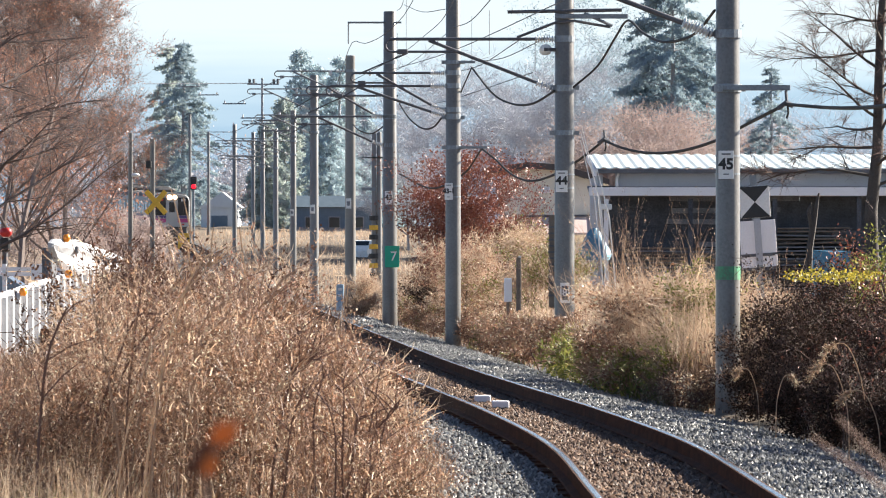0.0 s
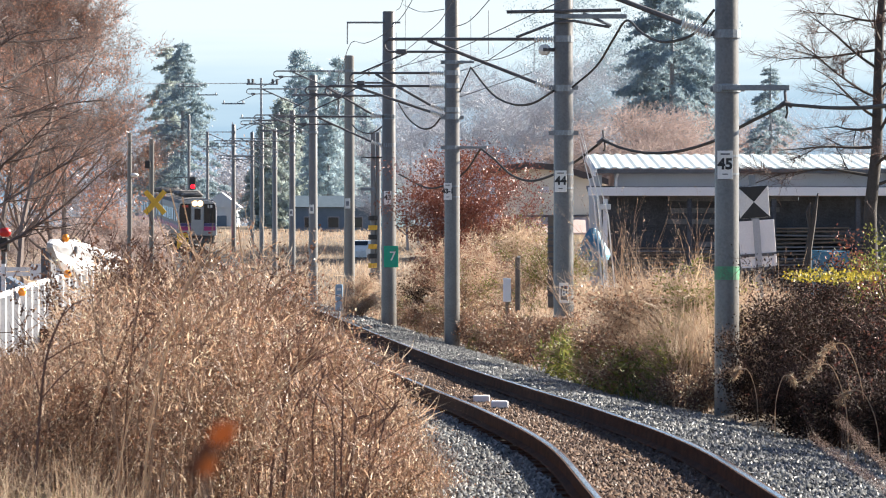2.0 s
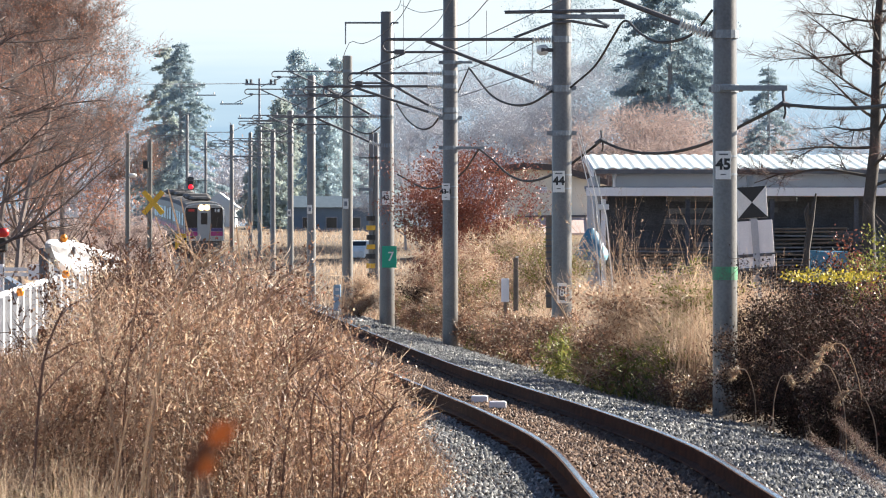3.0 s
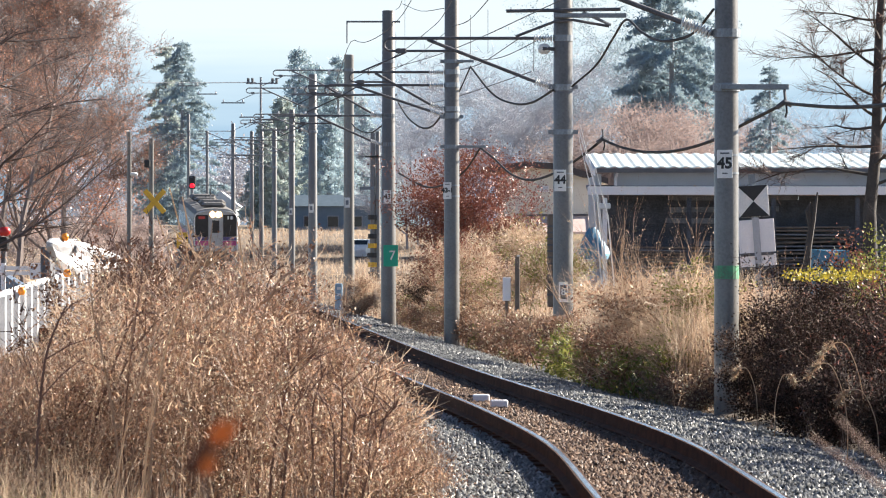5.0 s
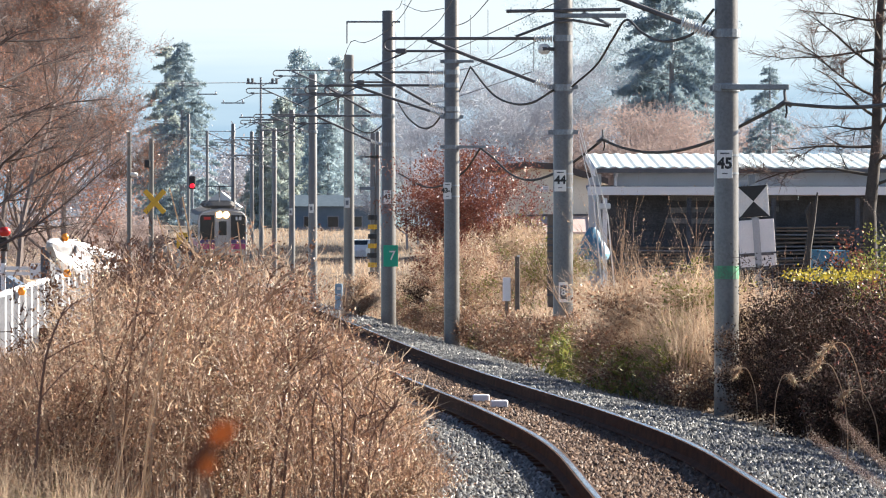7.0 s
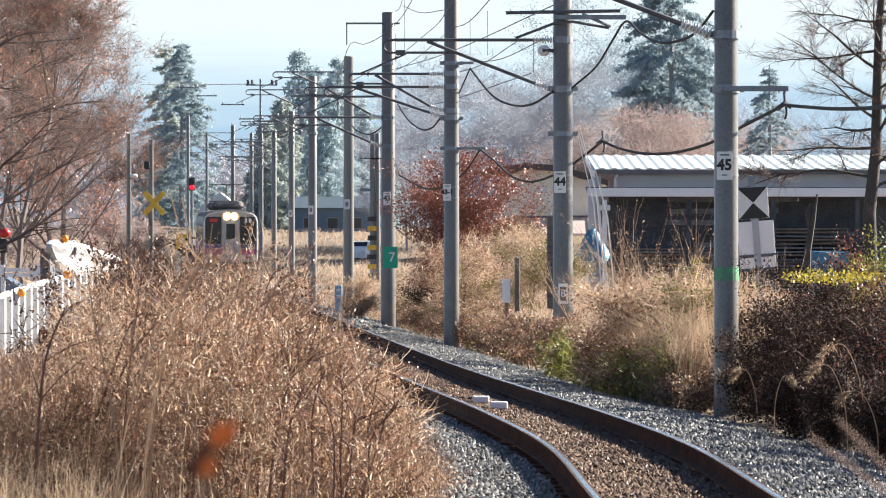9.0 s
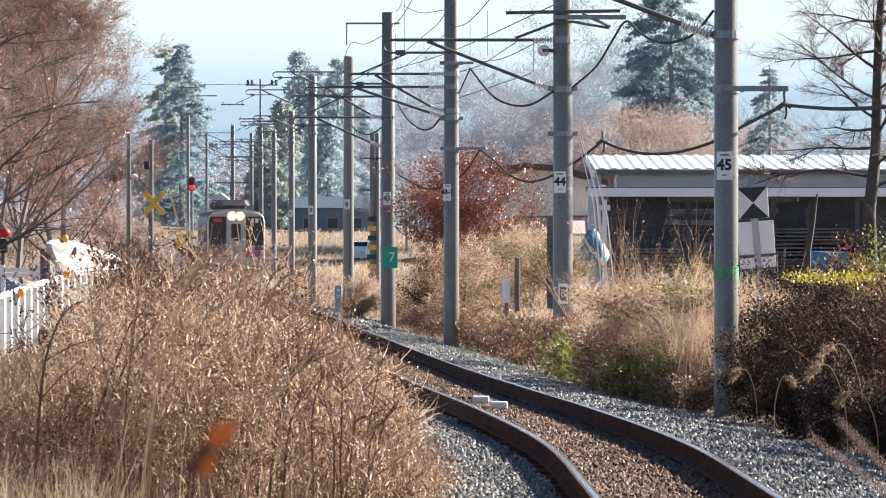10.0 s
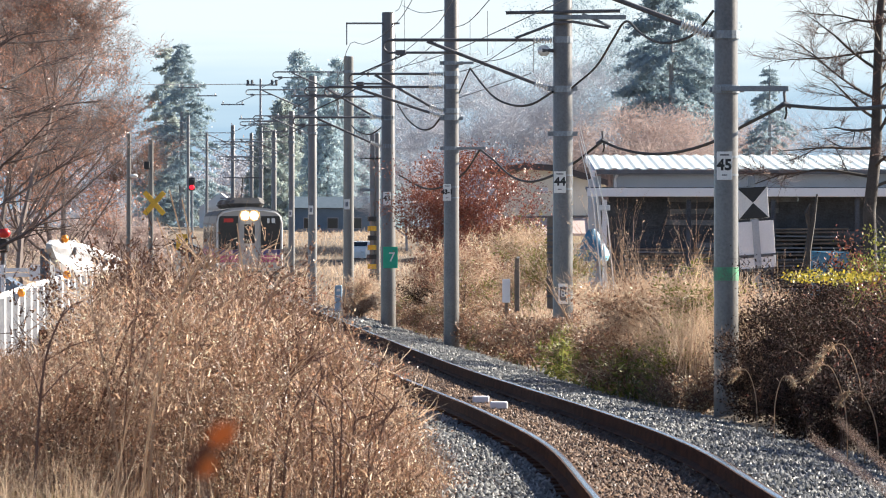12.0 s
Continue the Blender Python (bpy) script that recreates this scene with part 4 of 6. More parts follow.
# Far bark: its pale grey holds the haze.
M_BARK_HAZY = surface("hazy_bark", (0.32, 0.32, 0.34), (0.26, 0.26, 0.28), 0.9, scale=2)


def stuff(name, label, arrays, material):
    v, f = arrays
    return tagged(new(name, big_mesh(name, v, f, material)), label, "vegetation", kind="stuff")


def join(*arrays):
    vs, fs, k = [], [], 0
    for v, f in arrays:
        vs.append(v)
        fs.append(f + k)
        k += len(v)
    return np.concatenate(vs), np.concatenate(fs)


def fill(rng, n, y0, y1, x0, x1, height, power=1.0, floor=0.0):
    """Random places in a stretch of ground with a height for each; where the height is nothing there is nothing."""
    y = y0 + (y1 - y0) * rng.random(n) ** power
    x = x0 + (x1 - x0) * rng.random(n)
    h = np.array([height(a, b) for a, b in zip(x, y)])
    ok = h > floor
    g = np.array([ground_z(a, b) for a, b in zip(x[ok], y[ok])])
    return np.stack([x[ok], y[ok], g], 1), h[ok]


def left_height(x, y):
    """Brush on the inner side: shoulder-high, falling away to the ballast; lower farther on."""
    off = line_x(y) - x
    if off < 1.38:
        return 0.0
    h = float(np.interp(off, (1.4, 1.6, 1.85, 2.25, 2.65, 3.4, 3.65, 3.9, 4.1, 4.6, 6), (0.1, 0.42, 0.88, 1.45, 1.72, 1.92, 1.8, 1.45, 1.15, 0.85, 0.75)))
    if y > 41:
        h *= max(0.35, 1 - (y - 41) / 42)
    return h * (0.86 + 0.36 * noise.noise((x * 1.7, y * 0.8, 2.0)))


def clumped(rng, base, n):
    """Picks among the stems, many in the thick clumps and few in the gaps."""
    w = np.array([max(0.015, 0.4 + 1.9 * noise.noise((x * 4.5, y * 1.1, z * 0.5))) for x, y, z in base]) ** 2
    return rng.choice(len(base), n, p=w / w.sum())


def left_brush():
    rng = np.random.default_rng(11)
    base, h = fill(rng, 3200, 27, 46, -5.0, 0.6, left_height, 1.2, 0.1)
    st = blade_arrays(rng, base, h * rng.uniform(0.7, 1.08, len(h)), rng.normal(0, 0.45, len(h)), 0.006 + 0 * h, 4)
    stuff("dry_brush", "tangled dry brown brush along the track", st, W_STEM)
    # fine side twigs and seed heads
    n = 150000
    i = clumped(rng, base, n)
    u = rng.beta(2.0, 1.1, n)
    c = base[i] + np.stack([rng.normal(0, 0.13, n), rng.normal(0, 0.2, n), h[i] * u + rng.normal(0, 0.04, n)], 1)
    stuff("dry_brush_leaves", "small curled brown leaves and seed heads on dry brush", leaf_arrays(rng, c, 0.022, 0.0085), W_BRUSH)
    n = 42000
    i = clumped(rng, base, n)
    c = base[i] + np.stack([rng.normal(0, 0.1, n), rng.normal(0, 0.2, n), h[i] * rng.beta(2, 1.2, n)], 1)
    stuff("brush_twigs", "fine bent dry twigs", blade_arrays(rng, c, rng.uniform(0.1, 0.3, n), rng.normal(0, 1.5, n), 0.0045 + np.zeros(n), 2), W_STEM)
    n = 190
    i = rng.integers(0, len(h), n)
    stuff("straw_stalks", "pale arching straw stalks among the brush", blade_arrays(rng, base[i], h[i] * rng.uniform(0.7, 1.12, n), rng.normal(0, 0.5, n), 0.009 + np.zeros(n), 5, curl=2.4), W_STRAW)
    n = 6500
    i = clumped(rng, base, n)
    c = base[i] + np.stack([rng.normal(0, 0.1, n), rng.normal(-0.1, 0.2, n), h[i] * rng.beta(2.4, 1.1, n)], 1)
    stuff("curled_leaves", "pale curled dead leaves caught in the brush", blade_arrays(rng, c, rng.uniform(0.03, 0.10, n), rng.normal(0, 1.6, n), 0.011 + np.zeros(n), 3), W_PALE_CURL)
    # lower brush farther along the inner side
    base, h = fill(rng, 6000, 46, 125, -12, 1.0, left_height, 1.0, 0.1)
    n = len(h)
    stuff("far_brush", "dry straw-coloured brush along the track", blade_arrays(rng, base, h * rng.uniform(0.8, 1.3, n), rng.normal(0, 0.35, n), 0.02 + np.zeros(n), 4), W_STRAW)
    m = 26000
    i = rng.integers(0, n, m)
    c = base[i] + np.stack([rng.normal(0, 0.2, m), rng.normal(0, 0.3, m), h[i] * rng.beta(2, 1.3, m)], 1)
    stuff("far_brush_leaves", "curled brown leaves on dry brush", leaf_arrays(rng, c, 0.06, 0.03), W_BRUSH)
    # green grass at the near corner
    m = 1300
    y = rng.uniform(25.4, 27.6, m)
    x = -2.75 + 0.95 * rng.random(m) ** 1.4
    b = np.stack([x, y, [ground_z(p, q) for p, q in zip(x, y)]], 1)
    stuff("pale_grass", "pale soft dry grass beside the brush", blade_arrays(rng, b, rng.uniform(0.35, 0.85, m), rng.normal(0, 1.0, m), 0.006 + np.zeros(m), 5, curl=2.4), W_STRAW)
    y = rng.uniform(25.2, 27.4, 1800)
    x = rng.uniform(-2.7, -2.05, 1800)
    b = np.stack([x, y, [ground_z(p, q) for p, q in zip(x, y)]], 1)
    stuff("green_grass", "tuft of green and yellow grass", blade_arrays(rng, b, rng.uniform(0.2, 0.45, 1800), rng.normal(0, 0.6, 1800), 0.008 + np.zeros(1800), 4), W_GREEN)


left_brush()


def field_grass():
    """Pale dry field beyond the brush, on both sides of the line."""
    rng = np.random.default_rng(15)
    n = 52000
    y = 120 + 260 * rng.random(n) ** 1.2
    x = np.interp(y, _cy, _cx) + rng.uniform(-22, 26, n)
    off = x - np.interp(y, _cy, _cx)
    ok = np.abs(off) > 2.7
    x, y = x[ok], y[ok]
    b = np.stack([x, y, [ground_z(p, q) for p, q in zip(x, y)]], 1)
    k = len(x)
    stuff("field_grass", "pale dry grass of the field beyond", blade_arrays(rng, b, rng.uniform(0.15, 0.55, k), rng.normal(0, 0.7, k), 0.035 + np.zeros(k), 2), W_STRAW)


field_grass()


def right_height(x, y):
    off = x - line_x(y)
    if off < 2.5:
        return 0.0
    h = min(1.75, 1.5 * (off - 2.45) + 0.2)
    if off > 4.6:
        h *= 0.4
    return h * (0.8 + 0.5 * noise.noise((x * 1.3, y * 0.3, 7.0)))


def right_bank():
    rng = np.random.default_rng(21)
    base, h = fill(rng, 30000, 55.5, 165, -7, 8.5, right_height, 1.15, 0.1)
    n = len(h)
    stuff("straw_grass", "tall pale dry grass on the bank", blade_arrays(rng, base, h * rng.uniform(0.7, 1.2, n), rng.normal(0, 0.55, n), 0.011 + np.zeros(n), 5, curl=2.2), W_STRAW)
    m = 65000
    i = clumped(rng, base, m)
    c = base[i] + np.stack([rng.normal(0, 0.2, m), rng.normal(0, 0.3, m), h[i] * rng.beta(2.2, 1.4, m)], 1)
    stuff("bank_leaves", "curled tan leaves on the bank", leaf_arrays(rng, c, 0.05, 0.02), W_BRUSH)
    m = 9500
    y = rng.uniform(56.5, 65, m)
    x = np.interp(y, _cy, _cx) + rng.uniform(2.85, 4.2, m)
    b = np.stack([x, y, [ground_z(p, q) for p, q in zip(x, y)]], 1)
    stuff("tall_straw", "tall bright straw grass between the masts", blade_arrays(rng, b, rng.uniform(0.5, 1.7, m), rng.normal(0, 0.45, m), 0.010 + np.zeros(m), 5, curl=2.6), W_STRAW)
    # green bamboo grass patches low on the bank
    m = 5000
    y = rng.uniform(58, 72, m)
    x = np.interp(y, _cy, _cx) + 2.3 + rng.gamma(2, 0.35, m)
    z = np.array([ground_z(a, b) for a, b in zip(x, y)]) + rng.beta(1.5, 1.5, m) * 0.75
    stuff("bamboo_grass", "patch of green bamboo grass", leaf_arrays(rng, np.stack([x, y, z], 1), 0.16, 0.03, 0.3), W_GREEN)


right_bank()


def hedge():
    """Dense dark hedge on the outer side, with reddish leaves and yellow blooms on its top."""
    rng = np.random.default_rng(31)

    def hh(x, y):
        off = x - line_x(y)
        # Unseen stretch past 3.9 m is raised to 3 m to throw shade.
        return 0.0 if off < 2.95 else (3.0 if off > 3.9 and y < 44 else min(1.5, 0.45 + 1.3 * (off - 2.95)))
    base, h = fill(rng, 3500, 33, 49.5, 3.0, 7.5, hh, 1.0, 0.1)
    n = len(h)
    stuff("hedge_stems", "dark bare hedge stems", blade_arrays(rng, base, h * rng.uniform(0.7, 1.05, n), rng.normal(0, 0.3, n), 0.012 + np.zeros(n), 4), W_TWIG)
    m = 28000
    i = clumped(rng, base, m)
    c = base[i] + np.stack([rng.normal(0, 0.12, m), rng.normal(0, 0.2, m), h[i] * rng.beta(1.4, 1.1, m)], 1)
    stuff("hedge_leaves", "dense brown hedge leaves with shade in their colour", leaf_arrays(rng, c, 0.03, 0.016), W_DARK)
    m = 520
    yy = rng.uniform(45.5, 48.5, m)
    c = np.stack([rng.uniform(3.6, 4.45, m), yy, 1.28 + rng.normal(0, 0.035, m)], 1)
    stuff("yellow_blooms", "yellow flower heads on the hedge top", leaf_arrays(rng, c, 0.04, 0.03), W_YELLOW)
    m = 5000
    i = rng.integers(0, n, m)
    c = base[i] + np.stack([rng.normal(0, 0.12, m), rng.normal(0, 0.2, m), h[i] * rng.beta(3, 1.0, m)], 1)
    stuff("red_hedge_leaves", "reddish leaves in the hedge", leaf_arrays(rng, c, 0.045, 0.03), W_REDDISH)


hedge()


def stick_arrays(rng, base, along, length, width, stray=0.55):
    """Thin crooked twigs that leave their branch at an angle."""
    n = len(base)
    d = along + rng.normal(0, stray, (n, 3))
    d /= np.linalg.norm(d, axis=1, keepdims=True) + 1e-9
    side = np.cross(d, rand_dirs(rng, n))
    side /= np.linalg.norm(side, axis=1, keepdims=True) + 1e-9
    p0, ln = base, length[:, None]
    p1 = p0 + d * ln * 0.5
    d2 = d + rng.normal(0, 0.3, (n, 3))
    p2 = p1 + d2 / (np.linalg.norm(d2, axis=1, keepdims=True) + 1e-9) * ln * 0.5
    w = width * 0.5
    v = np.stack([p0 - side * w, p0 + side * w, p1 - side * w * 0.7, p1 + side * w * 0.7, p2], 1).reshape(-1, 3)
    b = np.arange(n)[:, None] * 5
    return v, np.concatenate([b + [[0, 1, 2]], b + [[1, 3, 2]], b + [[2, 3, 4]]])


def limb_tree(name, label, where, height, spread, trunk_r, seed, bark, twig_mat=None, leaf_mat=None, leaves=0, leaf=0.08, depth=4, lean=(0, 0), fork=(3, 5), leaf_drop=0.3, up=0.35, first=0.18, sides=6, twigs=0, twig_look=None, thin=(0.38, 0.6), twig_w=0.012, scatter=2.2, twig_len=(0.25, 0.8)):
    """A broadleaf: tapered trunk, limbs that fork again and again, and leaves on the outer twigs."""
    rng = random.Random(seed)
    t = thing(name, label, "tree", where)
    trunk, limbs, ends, dirs = Build(), Build(), [], []

    def grow(p, d, ln, r, level):
        pts, rad = [p], [r]
        q, e = p.copy(), d.copy()
        for k in range(4):
            e = (e + Vector((rng.gauss(0, 0.13), rng.gauss(0, 0.13), rng.gauss(0.02, 0.08)))).normalized()
            q = q + e * ln / 4
            pts.append(q.copy())
            rad.append(r * (1 - 0.16 * (k + 1)))
        step = 1 if level < 2 else (2 if level == 2 else 4)
        (limbs if level else trunk).tube(pts[::step], rad[::step], sides if level < 2 else 3, level < 2)
        if level >= depth - 1:
            ends.extend(pts[1:])
            dirs.extend([e.copy()] * 4)
        if level < depth:
            n = rng.randint(*fork) + (5 if level == 0 else 0)
            for k in range(n):
                u = rng.uniform(first if level == 0 else 0.25, 1.0)
                j = min(3, int(u * 4))
                s = pts[j].lerp(pts[j + 1], u * 4 - j)
                az = rng.uniform(0, 2 * math.pi)
                side = Vector((math.cos(az), math.sin(az), 0))
                nd = (e * up + side * spread + Vector((0, 0, rng.uniform(0.05, 0.5)))).normalized()
                grow(s, nd, ln * rng.uniform(0.42, 0.68), rad[j] * rng.uniform(*thin), level + 1)

    grow(Vector((0, 0, 0)), Vector((lean[0], lean[1], 1)).normalized(), height * 0.8, trunk_r, 0)
    part("trunk", trunk, bark, t, smooth=True)
    part("branching", limbs, twig_mat or bark, t)["kind"] = "stuff"
    if twigs:
        g = np.random.default_rng(seed + 500)
        e = np.array([tuple(q) for q in ends])
        k = g.integers(0, len(e), twigs)
        v, f = stick_arrays(g, e[k], np.array([tuple(q) for q in dirs])[k], g.uniform(*twig_len, twigs), twig_w)
        ob = new("twig_growth", big_mesh("twig_growth", v, f, twig_look or W_TWIG))
        ob.parent = t
        ob["kind"] = "stuff"
    if leaves:
        g = np.random.default_rng(seed)
        e = np.array([tuple(q) for q in ends])
        c = e[g.integers(0, len(e), leaves)] + g.normal(0, leaf * scatter, (leaves, 3)) - [[0, 0, leaf_drop * leaf]]
        v, f = leaf_arrays(g, c, leaf, leaf * 0.55, 0.2)
        ob = new("crown", big_mesh("crown", v, f, leaf_mat))
        ob.parent = t
        ob["kind"] = "stuff"
    return t


def conifer(name, label, where, height, radius, seed, leaf_mat, n=9000, needle=0.5, bark=None, ragged=0.25, taper=0.8, bare=0.08):
    """A conifer: straight trunk, drooping boughs in whorls, and sprays of needles along each."""
    rng = random.Random(seed)
    t = thing(name, label, "tree", where)
    part("trunk", Build().tube([(0, 0, 0), (0, 0, height * 0.5), (0, 0, height * 0.99)], [height * 0.018, height * 0.011, 0.02], 8), bark or M_BARK_HAZY, t, smooth=True)
    boughs, pts = Build(), []
    z = height * bare
    while z < height * 0.97:
        u = z / height
        r = radius * (1 - u) ** taper * (0.6 + 0.4 * min(1, u / 0.15))
        for k in range(rng.randint(4, 6)):
            az, ln = rng.uniform(0, 2 * math.pi), r * rng.uniform(1 - ragged * 2, 1 + ragged * 0.6) + 0.15
            d = Vector((math.cos(az), math.sin(az), 0))
            line = [Vector((0, 0, z)), Vector((0, 0, z + ln * 0.1)) + d * ln * 0.5, Vector((0, 0, z - ln * 0.12)) + d * ln]
            boughs.tube(line, [0.03 * height / 15, 0.02 * height / 15, 0.01], 3, False)
            for q in range(3 + int(ln * 5)):
                w = math.sqrt(rng.random())
                pts.append(line[0].lerp(line[1], w * 2) if w < 0.5 else line[1].lerp(line[2], w * 2 - 1))
        z += height * 0.022
    part("branching", boughs, bark or M_BARK_HAZY, t)["kind"] = "stuff"
    g = np.random.default_rng(seed)
    p = np.array([tuple(q) for q in pts])
    c = p[g.integers(0, len(p), n)] + g.normal(0, needle * 0.4, (n, 3)) * [[1, 1, 0.6]]
    v, f = leaf_arrays(g, c, needle, needle * 0.28, 0.35)
    ob = new("crown", big_mesh("crown", v, f, leaf_mat))
    ob.parent = t
    ob["kind"] = "stuff"
    return t


def larch(name, label, where, height, trunk_r, seed, bark, twig_look, limbs, reach, rise, twigs, leaf_mat, leaves, leaf, lean=0.0, low=0.06):
    """A tree with one tall trunk and long limbs that sweep out and up, each with side branches and fine twigs."""
    rng = random.Random(seed)
    t = thing(name, label, "tree", where)
    part("trunk", Build().tube([(lean * z + rng.gauss(0, 0.02), rng.gauss(0, 0.02), z) for z in np.linspace(0, height, 9)], [trunk_r * (1 - 0.75 * k / 8) for k in range(9)], 10), bark, t, smooth=True)
    wood, ends, dirs = Build(), [], []

    def limb(p, d, ln, r, level):
        pts, e = [p], d.copy()
        n = 7 if level == 0 else 4
        for k in range(n):
            sag = 0.05 if level else (0.10 if k > n // 2 else -0.04)
            e = (e + Vector((rng.gauss(0, 0.09), rng.gauss(0, 0.09), rng.gauss(-sag * 0.4, 0.07)))).normalized()
            pts.append(pts[-1] + e * ln / n)
        wood.tube(pts, [r * (1 - 0.8 * k / n) for k in range(n + 1)], 5 if level == 0 else 3, False)
        for k in range(1, n + 1):
            ends.append(pts[k])
            dirs.append((pts[k] - pts[k - 1]).normalized())
        if level < 2:
            m = int(ln * (3.4 if level == 0 else 4.0)) + 1
            for k in range(m):
                u = rng.uniform(0.15, 0.97) * n
                j = min(n - 1, int(u))
                q = pts[j].lerp(pts[j + 1], u - j)
                a = (pts[j + 1] - pts[j]).normalized()
                side = a.cross(Vector((rng.gauss(0, 0.5), rng.gauss(0, 0.5), 1))).normalized() * rng.choice((-1, 1))
                limb(q, (a * 0.75 + side * 0.7 + Vector((0, 0, rng.uniform(-0.1, 0.3)))).normalized(), ln * rng.uniform(0.2, 0.42), r * (1 - 0.8 * u / n) * 0.55 + 0.002, level + 1)

    for k in range(limbs):
        u = low + (0.97 - low) * k / limbs
        az, el = 2.4 * k + rng.uniform(-0.4, 0.4), radians(rng.uniform(*rise))
        d = Vector((math.cos(az) * math.cos(el), math.sin(az) * math.cos(el), math.sin(el)))
        limb(Vector((lean * u * height, 0, u * height)), d, reach * (1 - 0.55 * u) * rng.uniform(0.7, 1.1), trunk_r * 0.27 * (1 - 0.5 * u), 0)
    part("branching", wood, bark, t)["kind"] = "stuff"
    g = np.random.default_rng(seed)
    e, dd = np.array([tuple(q) for q in ends]), np.array([tuple(q) for q in dirs])
    k = g.integers(0, len(e), twigs)
    v, f = stick_arrays(g, e[k] + g.normal(0, 0.02, (twigs, 3)), dd[k], g.uniform(0.12, 0.5, twigs), 0.006)
    ob = new("twig_growth", big_mesh("twig_growth", v, f, twig_look))
    ob.parent = t
    ob["kind"] = "stuff"
    if leaves:
        c = e[g.integers(0, len(e), leaves)] + g.normal(0, 0.12, (leaves, 3))
        v, f = leaf_arrays(g, c, leaf, leaf * 0.6, 0.2)
        ob = new("crown", big_mesh("crown", v, f, leaf_mat))
        ob.parent = t
        ob["kind"] = "stuff"
    return t


def trees():
    # big larch-like trees beside the road
    larch("roadside_tree", "tall bare roadside larch with long ascending limbs", (-10.95, 105, 0.85), 10.5, 0.17, 3, M_BARK_LIMB, W_TWIG, 40, 4.7, (8, 34), 17000, W_ORANGE, 7000, 0.042)
    for x, y, hgt, sd, n in ((-15.6, 166, 10.0, 8, 15000), (-17.95, 182, 11.5, 18, 12000), (-15.9, 188, 8.8, 28, 13000)):
        limb_tree("russet_tree", "russet-leaved autumn tree beside the road", (x, y, 0.806), hgt, 0.75, 0.13, sd, M_BARK_ROAD, W_TWIG, W_ORANGE, n, 0.085, 5, (0.0, 0), (3, 5), up=0.6, first=0.05, twigs=15000, twig_w=0.014, scatter=1.6)
    for x, y, hgt, s in ((-20.859, 205, 12.0, 38), (-19.995, 215, 12.5, 48), (-19.378, 225, 12.0, 58)):
        limb_tree("russet_tree", "russet-leaved autumn tree farther along the road", (x, y, 0.2), hgt, 0.9, 0.15, s, M_BARK_ROAD, W_TWIG, W_ORANGE, 14000, 0.15, 4, (0, 0), (3, 5), up=0.6, first=0.04, twigs=4500)
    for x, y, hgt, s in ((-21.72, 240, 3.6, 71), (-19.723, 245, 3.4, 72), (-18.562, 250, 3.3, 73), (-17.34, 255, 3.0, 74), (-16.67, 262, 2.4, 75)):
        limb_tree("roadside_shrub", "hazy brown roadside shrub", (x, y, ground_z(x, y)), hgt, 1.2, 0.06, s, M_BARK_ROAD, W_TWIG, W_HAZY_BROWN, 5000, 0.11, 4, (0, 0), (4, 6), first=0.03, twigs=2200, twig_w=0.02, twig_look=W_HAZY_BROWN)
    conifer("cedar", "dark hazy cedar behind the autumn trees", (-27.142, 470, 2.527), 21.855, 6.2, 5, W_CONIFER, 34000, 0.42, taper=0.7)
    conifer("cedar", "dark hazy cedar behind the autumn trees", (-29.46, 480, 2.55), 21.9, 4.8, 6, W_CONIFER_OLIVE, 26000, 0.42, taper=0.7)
    # wood closing the view behind the crossing, haze in its colours
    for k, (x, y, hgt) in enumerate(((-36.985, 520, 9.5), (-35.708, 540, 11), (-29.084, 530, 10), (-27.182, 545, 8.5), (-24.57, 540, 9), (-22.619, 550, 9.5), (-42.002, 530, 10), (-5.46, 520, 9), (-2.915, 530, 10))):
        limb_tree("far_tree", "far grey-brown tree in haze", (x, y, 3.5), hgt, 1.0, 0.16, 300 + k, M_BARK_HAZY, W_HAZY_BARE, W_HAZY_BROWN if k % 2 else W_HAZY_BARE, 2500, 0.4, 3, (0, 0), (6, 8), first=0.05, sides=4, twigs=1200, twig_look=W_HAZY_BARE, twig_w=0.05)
    # cedars behind the masts, haze carried by needle and bark colour
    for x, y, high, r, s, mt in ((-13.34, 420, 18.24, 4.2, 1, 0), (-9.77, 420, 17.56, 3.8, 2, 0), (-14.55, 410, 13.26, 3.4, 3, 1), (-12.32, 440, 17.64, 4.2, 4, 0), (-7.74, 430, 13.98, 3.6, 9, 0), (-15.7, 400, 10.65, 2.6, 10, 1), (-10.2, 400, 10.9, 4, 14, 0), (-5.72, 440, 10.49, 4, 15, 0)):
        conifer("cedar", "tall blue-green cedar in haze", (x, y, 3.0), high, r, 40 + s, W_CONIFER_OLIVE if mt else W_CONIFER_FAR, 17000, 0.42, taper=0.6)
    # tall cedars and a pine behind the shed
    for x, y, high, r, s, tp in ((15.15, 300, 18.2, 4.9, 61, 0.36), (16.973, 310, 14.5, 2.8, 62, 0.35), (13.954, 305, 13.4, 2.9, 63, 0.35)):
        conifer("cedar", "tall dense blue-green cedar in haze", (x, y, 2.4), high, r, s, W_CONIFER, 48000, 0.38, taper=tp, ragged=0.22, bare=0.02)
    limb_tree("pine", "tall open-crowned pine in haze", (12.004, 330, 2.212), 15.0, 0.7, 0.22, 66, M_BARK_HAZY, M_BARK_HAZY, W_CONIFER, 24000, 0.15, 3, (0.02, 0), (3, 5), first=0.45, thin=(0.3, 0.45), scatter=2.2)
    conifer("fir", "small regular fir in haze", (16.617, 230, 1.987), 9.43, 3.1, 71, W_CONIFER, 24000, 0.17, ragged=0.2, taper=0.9)
